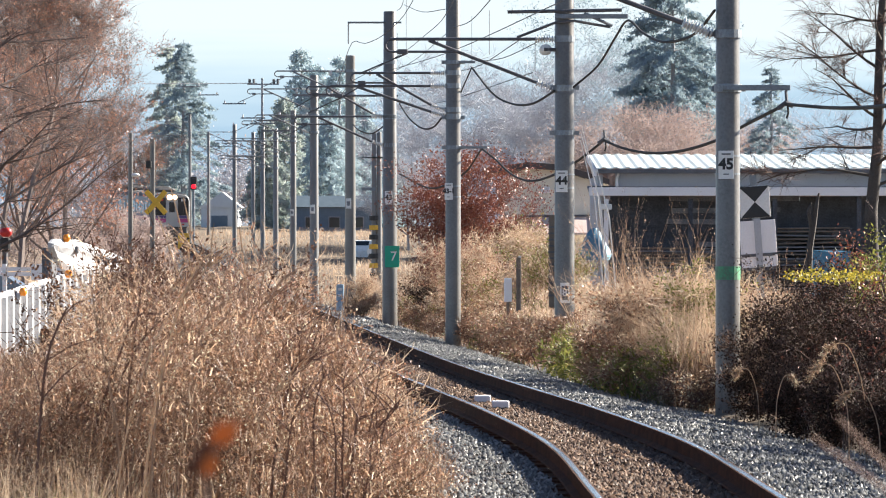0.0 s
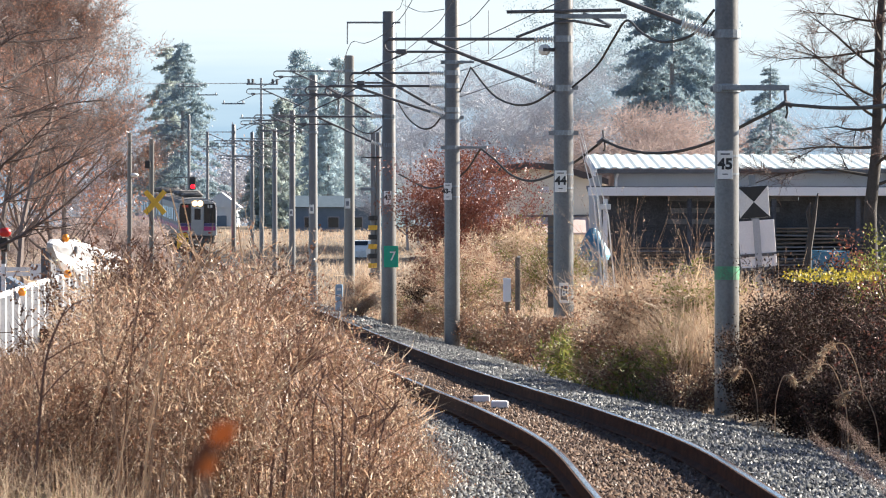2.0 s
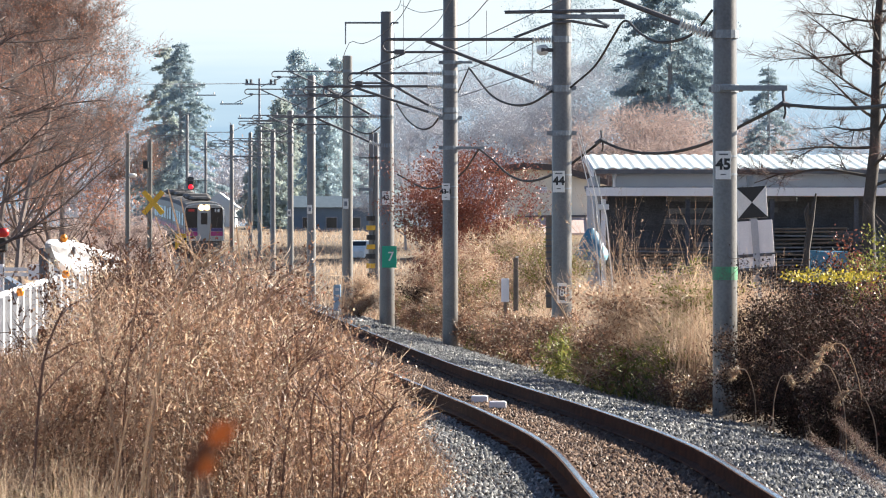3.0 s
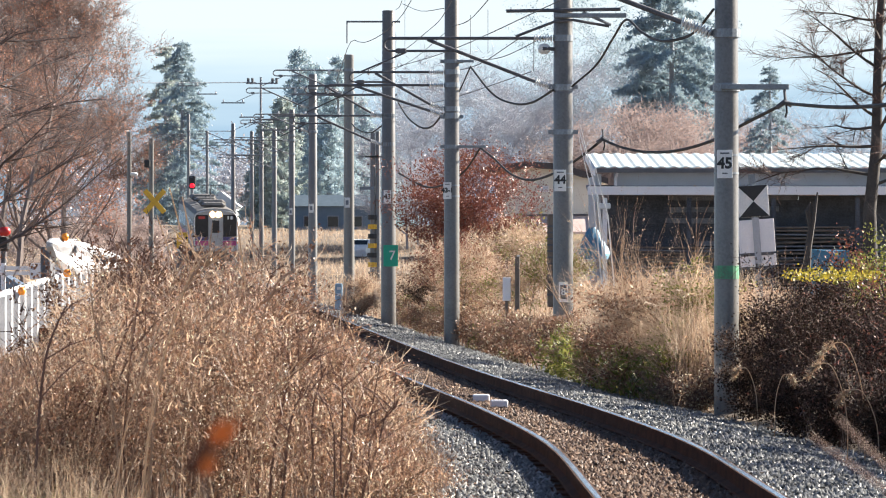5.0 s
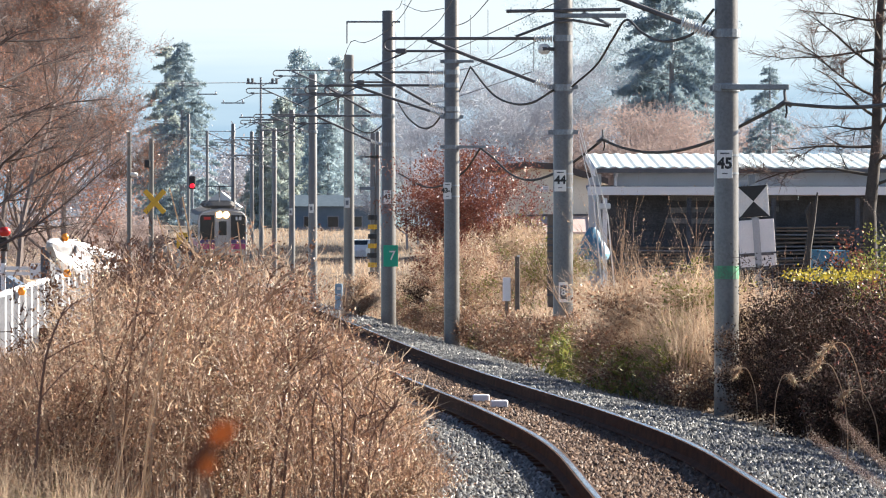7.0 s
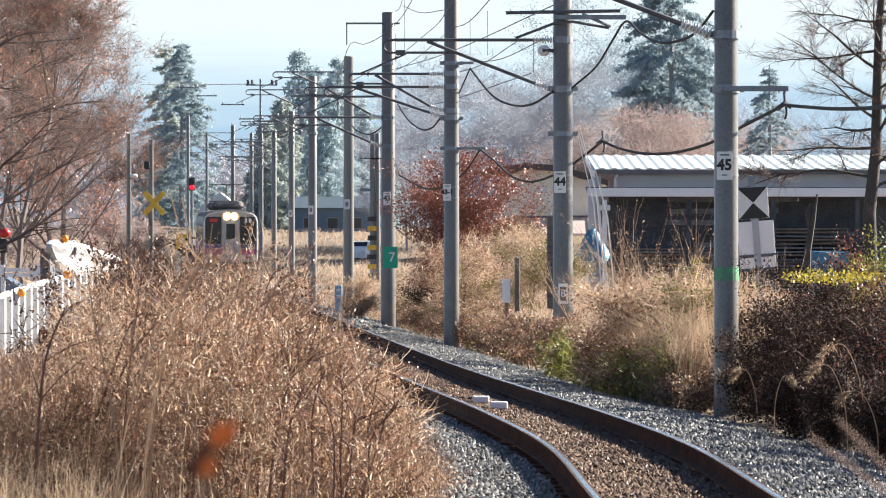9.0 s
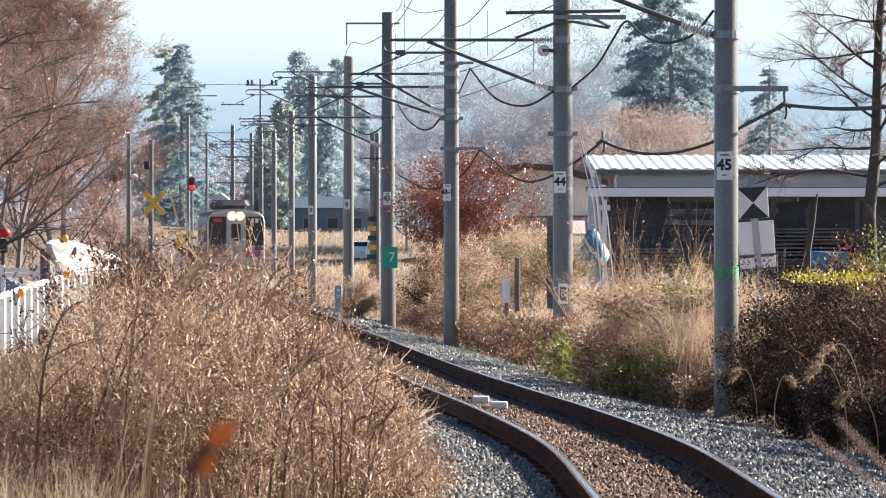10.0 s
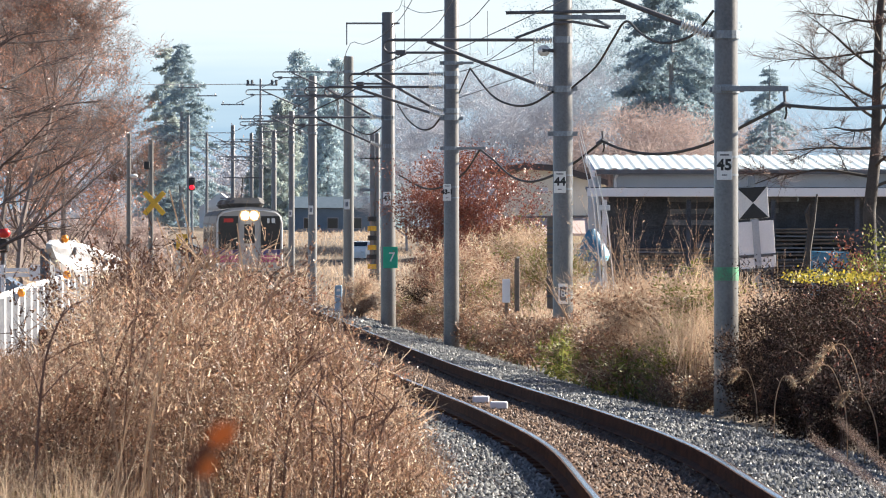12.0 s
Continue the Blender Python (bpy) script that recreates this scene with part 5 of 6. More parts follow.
    # rounded brown crowns, paled by haze put into the colour
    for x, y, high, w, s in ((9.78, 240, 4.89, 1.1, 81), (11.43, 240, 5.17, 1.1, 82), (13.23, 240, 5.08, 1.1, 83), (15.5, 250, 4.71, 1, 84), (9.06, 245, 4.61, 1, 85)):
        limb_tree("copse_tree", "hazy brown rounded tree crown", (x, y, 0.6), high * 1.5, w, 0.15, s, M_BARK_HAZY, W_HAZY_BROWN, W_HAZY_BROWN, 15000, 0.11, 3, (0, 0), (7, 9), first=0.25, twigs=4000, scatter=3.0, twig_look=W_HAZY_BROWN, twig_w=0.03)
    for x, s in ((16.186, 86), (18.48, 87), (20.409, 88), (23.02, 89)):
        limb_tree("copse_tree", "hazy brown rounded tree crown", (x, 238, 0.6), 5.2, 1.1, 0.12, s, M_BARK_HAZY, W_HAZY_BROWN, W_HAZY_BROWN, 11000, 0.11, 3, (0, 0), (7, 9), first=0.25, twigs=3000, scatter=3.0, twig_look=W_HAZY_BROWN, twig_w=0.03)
    # bare trees beyond the houses, haze painted into their greys
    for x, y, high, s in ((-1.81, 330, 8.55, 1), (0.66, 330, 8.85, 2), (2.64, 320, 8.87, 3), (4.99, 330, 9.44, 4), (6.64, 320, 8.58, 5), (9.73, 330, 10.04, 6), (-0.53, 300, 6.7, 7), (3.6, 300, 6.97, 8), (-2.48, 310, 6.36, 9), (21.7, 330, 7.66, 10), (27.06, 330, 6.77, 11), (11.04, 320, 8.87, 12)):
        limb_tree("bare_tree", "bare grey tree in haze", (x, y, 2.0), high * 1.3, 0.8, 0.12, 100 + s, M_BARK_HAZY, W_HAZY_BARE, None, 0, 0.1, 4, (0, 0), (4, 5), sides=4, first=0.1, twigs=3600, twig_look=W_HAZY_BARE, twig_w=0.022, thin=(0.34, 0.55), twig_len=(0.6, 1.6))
    # bare tree by the shed
    larch("bare_tree", "dark bare tree with fine branches", (7.02, 75, 0.2), 8.2, 0.135, 120, M_BARK, W_DARK_STEM, 34, 2.7, (-5, 45), 8500, None, 0, 0.05, lean=0.045, low=0.3)
    t = thing("tree_snag", "broken weathered trunk with a split top", "tree", (5.86, 72, 0.3))
    part("trunk", Build().tube([(-0.1, 0, -0.2), (-0.05, 0, 1.3), (0.02, 0, 1.75), (0.1, 0, 2.2)], [0.06, 0.055, 0.05, 0.012], 8), M_BARK, t)
    part("stub", Build().tube([(0.0, 0, 1.6), (-0.06, -0.02, 1.9), (-0.02, -0.02, 2.05)], [0.045, 0.04, 0.008], 6), M_BARK, t)
    # tan brush shrubs on the bank
    for x, y, hgt, s in ((0.512, 100, 1.7, 1), (1.164, 97, 2.0, 2), (1.716, 94, 1.8, 3), (2.036, 90, 1.5, 4), (-2.34, 130, 1.1, 5), (2.848, 64, 1.1, 6),
                         (2.682, 62, 1.3, 7), (2.97, 60, 1.4, 8), (3.27, 58, 1.3, 9), (-0.261, 110, 1.3, 10), (0.212, 106, 1.6, 11)):
        limb_tree("dry_shrub", "tangled tan dry shrub on the bank", (x, y, ground_z(x, y)), hgt * 1.15, 0.9, 0.03, 150 + s, M_BARK, W_STEM, {2: W_GREEN, 4: W_GREEN, 9: W_GREEN, 10: W_DARK, 11: W_REDDISH}.get(s, W_BRUSH if s % 3 else W_STRAW), 3600, 0.05, 3, (0, 0), (7, 9), first=0.03, twigs=1400 if s in (2, 4, 10) else 2600, twig_look=W_STEM if s in (2, 4, 10) else W_STRAW, scatter=1.2, twig_w=0.008, twig_len=(0.15, 0.45))
    # brown brush at the foot of the bank
    pick = random.Random(77)
    for k in range(26):
        y = 57 + 2.7 * k
        x = line_x(y) + pick.uniform(2.6, 3.05)
        limb_tree("foot_shrub", "low brown brush at the foot of the bank", (x, y, ground_z(x, y) - 0.05), pick.uniform(0.65, 1.0), 1.1, 0.014, 220 + k, W_DARK_STEM, W_DARK_STEM, W_BRUSH if k % 4 else W_GREEN, 1400, 0.05, 3, (-0.15, 0), (4, 6), first=0.03, twigs=900, twig_look=W_STEM, twig_w=0.008, scatter=1.2, twig_len=(0.1, 0.3))
    # red-leaved shrub behind the masts
    for x, s, hgt in ((0.12, 1, 2.1), (0.89, 2, 2.5), (0.42, 3, 2.2), (1.43, 4, 1.5), (0.75, 6, 1.6)):
        limb_tree("red_shrub", "red-leaved oak shrub on the bank", (x, 108 + s * 0.6, -0.1), hgt * 1.35, 0.75, 0.05, 130 + s, M_BARK, W_TWIG, W_REDDISH, 10000, 0.062, 4, (0, 0), (3, 5), first=0.12, scatter=2.0)


trees()


def backdrop():
    """Far valley and hills; their haze is a painted, glowing colour ramp."""
    m = bpy.data.materials.new("far_hills_in_haze")
    m.use_nodes = True
    nt = m.node_tree
    tc = nt.nodes.new("ShaderNodeTexCoord")
    sep = nt.nodes.new("ShaderNodeSeparateXYZ")
    nt.links.new(tc.outputs["Generated"], sep.inputs[0])
    ns = nt.nodes.new("ShaderNodeTexNoise")
    ns.inputs["Scale"].default_value, ns.inputs["Detail"].default_value = 5, 5
    mp = nt.nodes.new("ShaderNodeMapping")
    mp.inputs["Scale"].default_value = (3, 3, 3)
    nt.links.new(tc.outputs["Generated"], mp.inputs[0])
    nt.links.new(mp.outputs[0], ns.inputs["Vector"])
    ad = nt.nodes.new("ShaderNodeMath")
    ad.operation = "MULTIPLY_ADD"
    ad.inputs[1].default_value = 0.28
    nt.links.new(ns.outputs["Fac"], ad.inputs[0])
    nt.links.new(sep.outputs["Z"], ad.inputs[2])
    # haze colours by height, blue low down to near white on top
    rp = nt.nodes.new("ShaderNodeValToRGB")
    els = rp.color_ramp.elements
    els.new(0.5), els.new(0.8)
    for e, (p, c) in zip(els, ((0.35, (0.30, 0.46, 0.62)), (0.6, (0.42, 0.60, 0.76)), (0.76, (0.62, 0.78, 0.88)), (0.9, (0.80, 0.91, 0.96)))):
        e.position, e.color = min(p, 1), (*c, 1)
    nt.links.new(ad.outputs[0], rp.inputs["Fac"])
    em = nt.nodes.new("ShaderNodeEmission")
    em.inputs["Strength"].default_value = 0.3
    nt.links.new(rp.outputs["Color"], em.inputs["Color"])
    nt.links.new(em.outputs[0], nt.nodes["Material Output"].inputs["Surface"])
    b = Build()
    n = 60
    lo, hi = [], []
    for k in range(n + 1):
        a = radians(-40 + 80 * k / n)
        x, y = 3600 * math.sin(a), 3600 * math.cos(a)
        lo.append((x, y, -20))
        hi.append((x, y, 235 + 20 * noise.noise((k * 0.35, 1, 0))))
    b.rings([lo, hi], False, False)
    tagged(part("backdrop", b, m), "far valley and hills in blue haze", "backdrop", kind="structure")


backdrop()


W_SEED = foliage("dark_seed_heads", [(0.11, 0.055, 0.035), (0.17, 0.085, 0.05), (0.08, 0.04, 0.03), (0.24, 0.13, 0.08)], 0.6, 0.2)


def bare_shrubs():
    """Darker branching stems that stand out of the brush."""
    for x, y, hgt, s, lean in ((-2.347, 33, 1.5, 1, -0.15), (-1.929, 34, 1.75, 2, 0.2), (-1.374, 35, 1.65, 3, 0.35), (-1.129, 37, 1.5, 4, 0.45), (-0.48, 31, 0.75, 5, 0.4),
                               (-2.313, 36, 1.9, 6, -0.1), (-2.715, 30, 1.1, 7, 0.15), (-2.298, 29, 1.3, 8, 0.1), (-1.44, 30, 1.2, 9, 0.25), (-0.84, 30, 0.95, 10, 0.3), (-1.936, 29, 1.2, 11, 0.0)):
        limb_tree("bare_shrub", "dark branching dry stem in the brush", (x, y, ground_z(x, y)), hgt * 0.8, 0.5, 0.011, 170 + s, W_DARK_STEM, W_DARK_STEM, W_BRUSH, 260, 0.03, 3, (lean, 0), (2, 3), first=0.3, thin=(0.45, 0.65), up=0.9, scatter=1.0)
    # upright dark seed stalks along the top of the brush
    for x, y, hgt, s in ((-2.461, 34, 1.9, 1), (-2.415, 35, 2.0, 2), (-2.182, 33, 1.95, 3), (-2.134, 34, 2.05, 4), (-2.074, 35, 2.0, 5), (-1.908, 34, 1.9, 6), (-1.292, 36, 2.15, 7), (-2.491, 33, 1.75, 8)):
        limb_tree("seed_stalk", "upright dry stalk with dark brown seed heads", (x, y, ground_z(x, y)), hgt * 0.68, 0.2, 0.009, 260 + s, W_DARK_STEM, W_DARK_STEM, W_SEED, 1300, 0.034, 2, (0, 0), (4, 6), first=0.6, up=1.4, scatter=0.7)
    # pale canes leaning out of the brush
    t = thing("dry_canes", "pale dry canes leaning out of the brush", "plant", (-1.92, 36, -0.25))
    for dx, high, lean in ((0.0, 2.27, -0.26), (0.05, 2.2, -0.21), (-0.06, 2.05, -0.3), (0.4, 2.0, -0.12)):
        part("cane", Build().tube([(dx, 0, 0), (dx - 0.02, 0, high * 0.6), (dx + lean, 0, high)], [0.011, 0.010, 0.005], 5), W_STRAW, t)
    # tall weed stalks on the bank
    for x, y, hgt, s in ((2.37, 60, 1.9, 1), (2.791, 61, 2.1, 2), (3.158, 60, 2.15, 3), (3.252, 59, 1.9, 4), (2.595, 60, 1.8, 5), (2.195, 66, 1.8, 6), (2.97, 60, 2.0, 7)):
        limb_tree("weed_stalk", "tall pale dry weed stalk on the bank", (x, y, ground_z(x, y)), hgt * 1.1, 0.25, 0.012, 190 + s, W_STRAW, W_STRAW, W_STRAW, 50, 0.03, 2, (random.uniform(-0.2, 0.2), 0), (3, 5), first=0.5, up=1.2, scatter=0.8)


bare_shrubs()


W_BRUSH_RED = foliage("reddish_brush_leaves", [(0.234, 0.094, 0.070), (0.398, 0.176, 0.117), (0.082, 0.035, 0.030), (0.562, 0.293, 0.199), (0.140, 0.065, 0.047), (0.810, 0.679, 0.515)], 0.4, 0.48, 0.45)
W_BRUSH_TAN = foliage("tan_brush_leaves", [(0.384, 0.240, 0.150), (0.600, 0.420, 0.276), (0.144, 0.084, 0.054), (0.264, 0.156, 0.102), (0.900, 0.864, 0.648)], 0.4, 0.48, 0.45)


W_REED = foliage("brown_reed", [(0.20, 0.11, 0.08), (0.26, 0.15, 0.11)], 0.7, 0.2)


def shrub_rows():
    """Rounded dry shrubs, one behind the other, that make up the mass of brush on the inner side, and the dark hedge across the track."""
    pick = random.Random(5)
    for row, y in enumerate((28.5, 30.5, 32.5, 34.5, 37, 40, 43.5)):
        off = (1.75 if row < 2 else 1.95 if row < 4 else 2.25) + 0.2 * (row % 2)
        while off < 5.2:
            yy, xx = y + pick.uniform(-0.8, 0.8), line_x(y) - off - pick.uniform(-0.12, 0.12)
            h = left_height(xx, yy)
            look_ = pick.choice((W_BRUSH, W_BRUSH, W_BRUSH_RED, W_BRUSH_RED if off < 3 else W_BRUSH_TAN, W_BRUSH_TAN))
            if h > 0.3:
                limb_tree("brush_shrub", "dense dry brown shrub in the lineside brush", (xx, yy, ground_z(xx, yy) - 0.03), h * (0.86 if 1.9 < off < 2.95 else 0.74), 0.75, 0.011, 400 + row * 40 + int(off * 10), W_DARK_STEM, W_DARK_STEM, look_,
                          2600, 0.022, 3, (pick.uniform(-0.25, 0.25), 0), (4, 6), first=0.04, up=0.7, thin=(0.42, 0.62), twigs=800, twig_look=W_STEM if pick.random() < 0.85 else W_STRAW, twig_w=0.0065, scatter=2.0, twig_len=(0.07, 0.28), sides=4)
            off += 0.42
    for row, y in enumerate((37, 40.5, 44, 47.5, 51)):
        off = 2.98 if row < 4 else 3.48
        while off < 4.6:
            yy, xx = y + pick.uniform(-0.8, 0.8), line_x(y) + off
            h = 0.62 + 0.8 * min(1, (off - 2.95) / 0.6)
            limb_tree("hedge_shrub", "dense brown hedge shrub beside the track", (xx, yy, ground_z(xx, yy) - 0.03), h * 0.95, 0.9, 0.016, 800 + row * 40 + int(off * 10), W_DARK_STEM, W_DARK_STEM,
                      W_REDDISH if off > 3.7 and row < 3 else W_DARK, 4800, 0.036, 3, (-0.1, 0), (5, 7), first=0.03, up=0.5, thin=(0.42, 0.62), twigs=700, twig_look=W_DARK_STEM, twig_w=0.006, scatter=2.2, twig_len=(0.08, 0.3), sides=4)
            off += 0.5
    for x, y, hgt, look_, s in ((5.211, 54, 1.55, W_REDDISH, 1), (5.141, 52, 1.6, W_GREEN, 2), (5.197, 55, 1.35, W_REDDISH, 3)):
        limb_tree("red_garden_shrub", "red and green leaved shrub beside the hedge", (x, y, ground_z(x, y)), hgt, 0.8, 0.02, 870 + s, W_DARK_STEM, W_DARK_STEM, look_, 2600, 0.045, 3, (0, 0), (4, 6), first=0.05, scatter=1.3)
    for k in range(9):
        y = 55.2 + 1.2 * (k % 5)
        x = line_x(y) + (2.95 if k < 5 else 3.5) + pick.uniform(-0.1, 0.15)
        limb_tree("foot_shrub", "low tan brush around the mast foot", (x, y, ground_z(x, y) - 0.05), 0.45 if k < 5 else 0.6, 1.1, 0.014, 900 + k, W_DARK_STEM, W_STEM, W_BRUSH_TAN, 2600, 0.04, 3, (-0.1, 0), (4, 6), first=0.03, twigs=700, twig_look=W_DARK_STEM, twig_w=0.007, scatter=1.2, twig_len=(0.1, 0.3), sides=4)
    for k, (x, y, hgt) in enumerate(((3.72, 53.5, 0.8), (4.05, 53.0, 1.0), (3.9, 54.8, 0.9), (3.6, 51.8, 0.55), (3.95, 51.5, 0.9))):
        limb_tree("hedge_shrub", "dense brown hedge shrub beside the mast, shade in its colour", (x, y, ground_z(x, y) - 0.03), hgt, 0.9, 0.016, 940 + k, W_DARK_STEM, W_DARK_STEM, W_DARK, 4200, 0.036, 3, (0, 0), (5, 7), first=0.03, up=0.5, thin=(0.42, 0.62), twigs=900, twig_look=W_STEM, twig_w=0.006, scatter=2.2, twig_len=(0.08, 0.3), sides=4)
    # arching pampas stalks against the hedge
    for x, y, hgt, bend in ((3.58, 40, 1.0, -0.35), (3.823, 41, 1.15, -0.4), (3.759, 39, 0.8, -0.35), (3.267, 47, 0.75, -0.25), (3.369, 46, 0.7, 0.2)):
        t = thing("pampas_stalk", "arching pale dry pampas stalk", "plant", (x, y, ground_z(x, y)))
        pts = smooth_line([(0, 0, 0), (bend * 0.05, 0, hgt * 0.6), (bend * 0.4, 0, hgt * 0.97), (bend * 0.8, 0, hgt * 0.98), (bend, 0, hgt * 0.88)], 4)
        part("stem", Build().tube(pts, [0.006 * (1 - 0.6 * k / len(pts)) for k in range(len(pts))], 5), W_STRAW, t)
        g = np.random.default_rng(int(y * 7))
        tip = np.array([tuple(q) for q in pts[-6:]])
        k = g.integers(0, 6, 260)
        v, f = stick_arrays(g, tip[k] + g.normal(0, 0.008, (260, 3)), np.tile([[bend, 0, -0.4]], (260, 1)), g.uniform(0.03, 0.09, 260), 0.004)
        o = new("plume", big_mesh("plume", v, f, W_BRUSH_TAN))
        o.parent = t
    # taller heads of brush in front of the line
    for x, y, top, s in ((-2.156, 38, 1.356, 1), (-1.994, 39, 1.324, 2), (-1.795, 40, 1.33, 3), (-1.595, 40, 1.32, 4)):
        g = ground_z(x, y)
        limb_tree("brush_shrub", "dense dry brown shrub in the lineside brush", (x, y, g - 0.03), (top - g) * 0.8, 0.6, 0.012, 960 + s, W_DARK_STEM, W_DARK_STEM, W_BRUSH, 1100, 0.035, 3, (0.1, 0), (4, 6), first=0.04, up=0.8, thin=(0.42, 0.62), twigs=900, twig_look=W_STRAW, twig_w=0.0065, scatter=1.0, twig_len=(0.08, 0.28), sides=4)
    # dark tangle by the white rail
    for x, y, top, s in ((-2.388, 33, 1.482, 1), (-2.363, 34, 1.546, 2)):
        g = ground_z(x, y)
        limb_tree("dark_shrub", "dark brown tangled shrub in the lineside brush", (x, y, g - 0.03), (top - g) * 0.85, 0.35, 0.014, 980 + s, W_DARK_STEM, W_DARK_STEM, W_SEED if s < 3 else W_GREEN, 1500, 0.036, 3, (0, 0), (4, 6), first=0.2, up=0.9, thin=(0.45, 0.65), twigs=500, twig_look=W_DARK_STEM, twig_w=0.008, scatter=0.9, twig_len=(0.08, 0.25), sides=4)
    # long arching shoots over the brush
    for k in range(50):
        y = pick.uniform(26.8, 29.5) if k < 38 else pick.uniform(33, 36)
        off = pick.uniform(2.0, 4.0) if k < 38 else pick.uniform(2.9, 4.0)
        x = line_x(y) - off
        hgt = left_height(x, y) * pick.uniform(0.75, 1.08) + 0.1
        bend = pick.uniform(0.1, 0.75) * (0.35 if off < 2.6 else 1) * (1 if pick.random() < 0.75 else -0.7)
        t = thing("arching_shoot", "long arching dry shoot over the brush", "plant", (x, y, ground_z(x, y)))
        wob = [pick.uniform(-0.04, 0.04) for q in range(4)]
        pts = smooth_line([(0, 0, 0), (bend * 0.2 + wob[0], -0.05, hgt * 0.45), (bend * 0.5 + wob[1], -0.1, hgt * 0.8), (bend * 0.85 + wob[2], -0.12, hgt * 0.98), (bend * 1.15, -0.12, hgt * (1.02 + wob[3]))], 4)
        r = pick.uniform(0.005, 0.0115)
        look_ = pick.choice((W_STRAW, W_STEM, W_DARK_STEM, W_DARK_STEM))
        part("stem", Build().tube(pts, [r * (1 - 0.65 * q / len(pts)) for q in range(len(pts))], 5), look_, t)
        for q in range(pick.randint(4, 7)):
            p0 = Vector(pts[pick.randint(len(pts) // 3, len(pts) - 2)])
            d = Vector((pick.uniform(-0.25, 0.35), pick.uniform(-0.12, 0.05), pick.uniform(0.08, 0.28)))
            part("twig", Build().tube([p0, p0 + d * 0.5 + Vector((0, 0, 0.02)), p0 + d], [r * 0.55, r * 0.45, r * 0.25], 4), look_, t)
    # soft reeds close to the lens
    for x0, x1, z1, x2, z2 in ((0.50, 0.445, 1.235, 0.365, 1.292), (0.53, 0.452, 1.25, 0.392, 1.31)):
        t = thing("near_reed", "soft brown reed close to the lens", "plant", (x0, 4.5, -0.45))
        part("stem", Build().tube([(0, 0, 0), (x1 - x0 + 0.03, 0, 1.2), (x1 - x0, 0, z1 + 0.45), (x2 - x0, 0, z2 + 0.45)], [0.002, 0.002, 0.0026, 0.0016], 6), W_REED, t)



shrub_rows()


def distance():
    """A power pole, a barn and a house far down the line, haze mixed into their colours."""
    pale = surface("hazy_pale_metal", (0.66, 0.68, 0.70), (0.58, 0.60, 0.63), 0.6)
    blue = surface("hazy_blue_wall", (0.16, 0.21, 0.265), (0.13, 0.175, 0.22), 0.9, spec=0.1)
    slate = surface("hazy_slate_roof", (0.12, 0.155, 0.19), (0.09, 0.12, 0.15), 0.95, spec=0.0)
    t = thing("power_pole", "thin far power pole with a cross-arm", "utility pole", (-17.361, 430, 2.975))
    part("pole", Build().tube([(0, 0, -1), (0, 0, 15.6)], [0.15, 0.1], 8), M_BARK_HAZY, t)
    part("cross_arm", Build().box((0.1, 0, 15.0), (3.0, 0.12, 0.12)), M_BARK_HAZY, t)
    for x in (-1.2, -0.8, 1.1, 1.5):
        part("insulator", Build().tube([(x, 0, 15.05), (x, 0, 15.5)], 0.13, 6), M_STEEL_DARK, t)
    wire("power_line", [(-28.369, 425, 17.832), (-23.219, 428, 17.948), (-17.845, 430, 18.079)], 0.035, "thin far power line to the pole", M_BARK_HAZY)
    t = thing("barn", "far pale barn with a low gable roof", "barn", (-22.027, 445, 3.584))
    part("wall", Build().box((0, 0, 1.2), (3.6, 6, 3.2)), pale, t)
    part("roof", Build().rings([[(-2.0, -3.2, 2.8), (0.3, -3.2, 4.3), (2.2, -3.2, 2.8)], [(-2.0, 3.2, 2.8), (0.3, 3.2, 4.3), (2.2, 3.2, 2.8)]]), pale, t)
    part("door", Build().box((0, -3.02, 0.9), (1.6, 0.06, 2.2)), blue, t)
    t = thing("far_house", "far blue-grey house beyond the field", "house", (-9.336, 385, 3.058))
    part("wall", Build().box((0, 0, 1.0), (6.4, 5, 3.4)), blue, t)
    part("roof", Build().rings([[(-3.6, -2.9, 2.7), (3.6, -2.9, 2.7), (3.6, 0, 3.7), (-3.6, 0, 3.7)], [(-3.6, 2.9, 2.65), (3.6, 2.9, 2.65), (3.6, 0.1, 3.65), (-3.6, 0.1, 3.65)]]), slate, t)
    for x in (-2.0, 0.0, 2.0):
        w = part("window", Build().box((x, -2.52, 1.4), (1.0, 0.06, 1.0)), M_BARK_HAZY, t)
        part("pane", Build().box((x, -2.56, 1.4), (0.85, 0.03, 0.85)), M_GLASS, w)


distance()


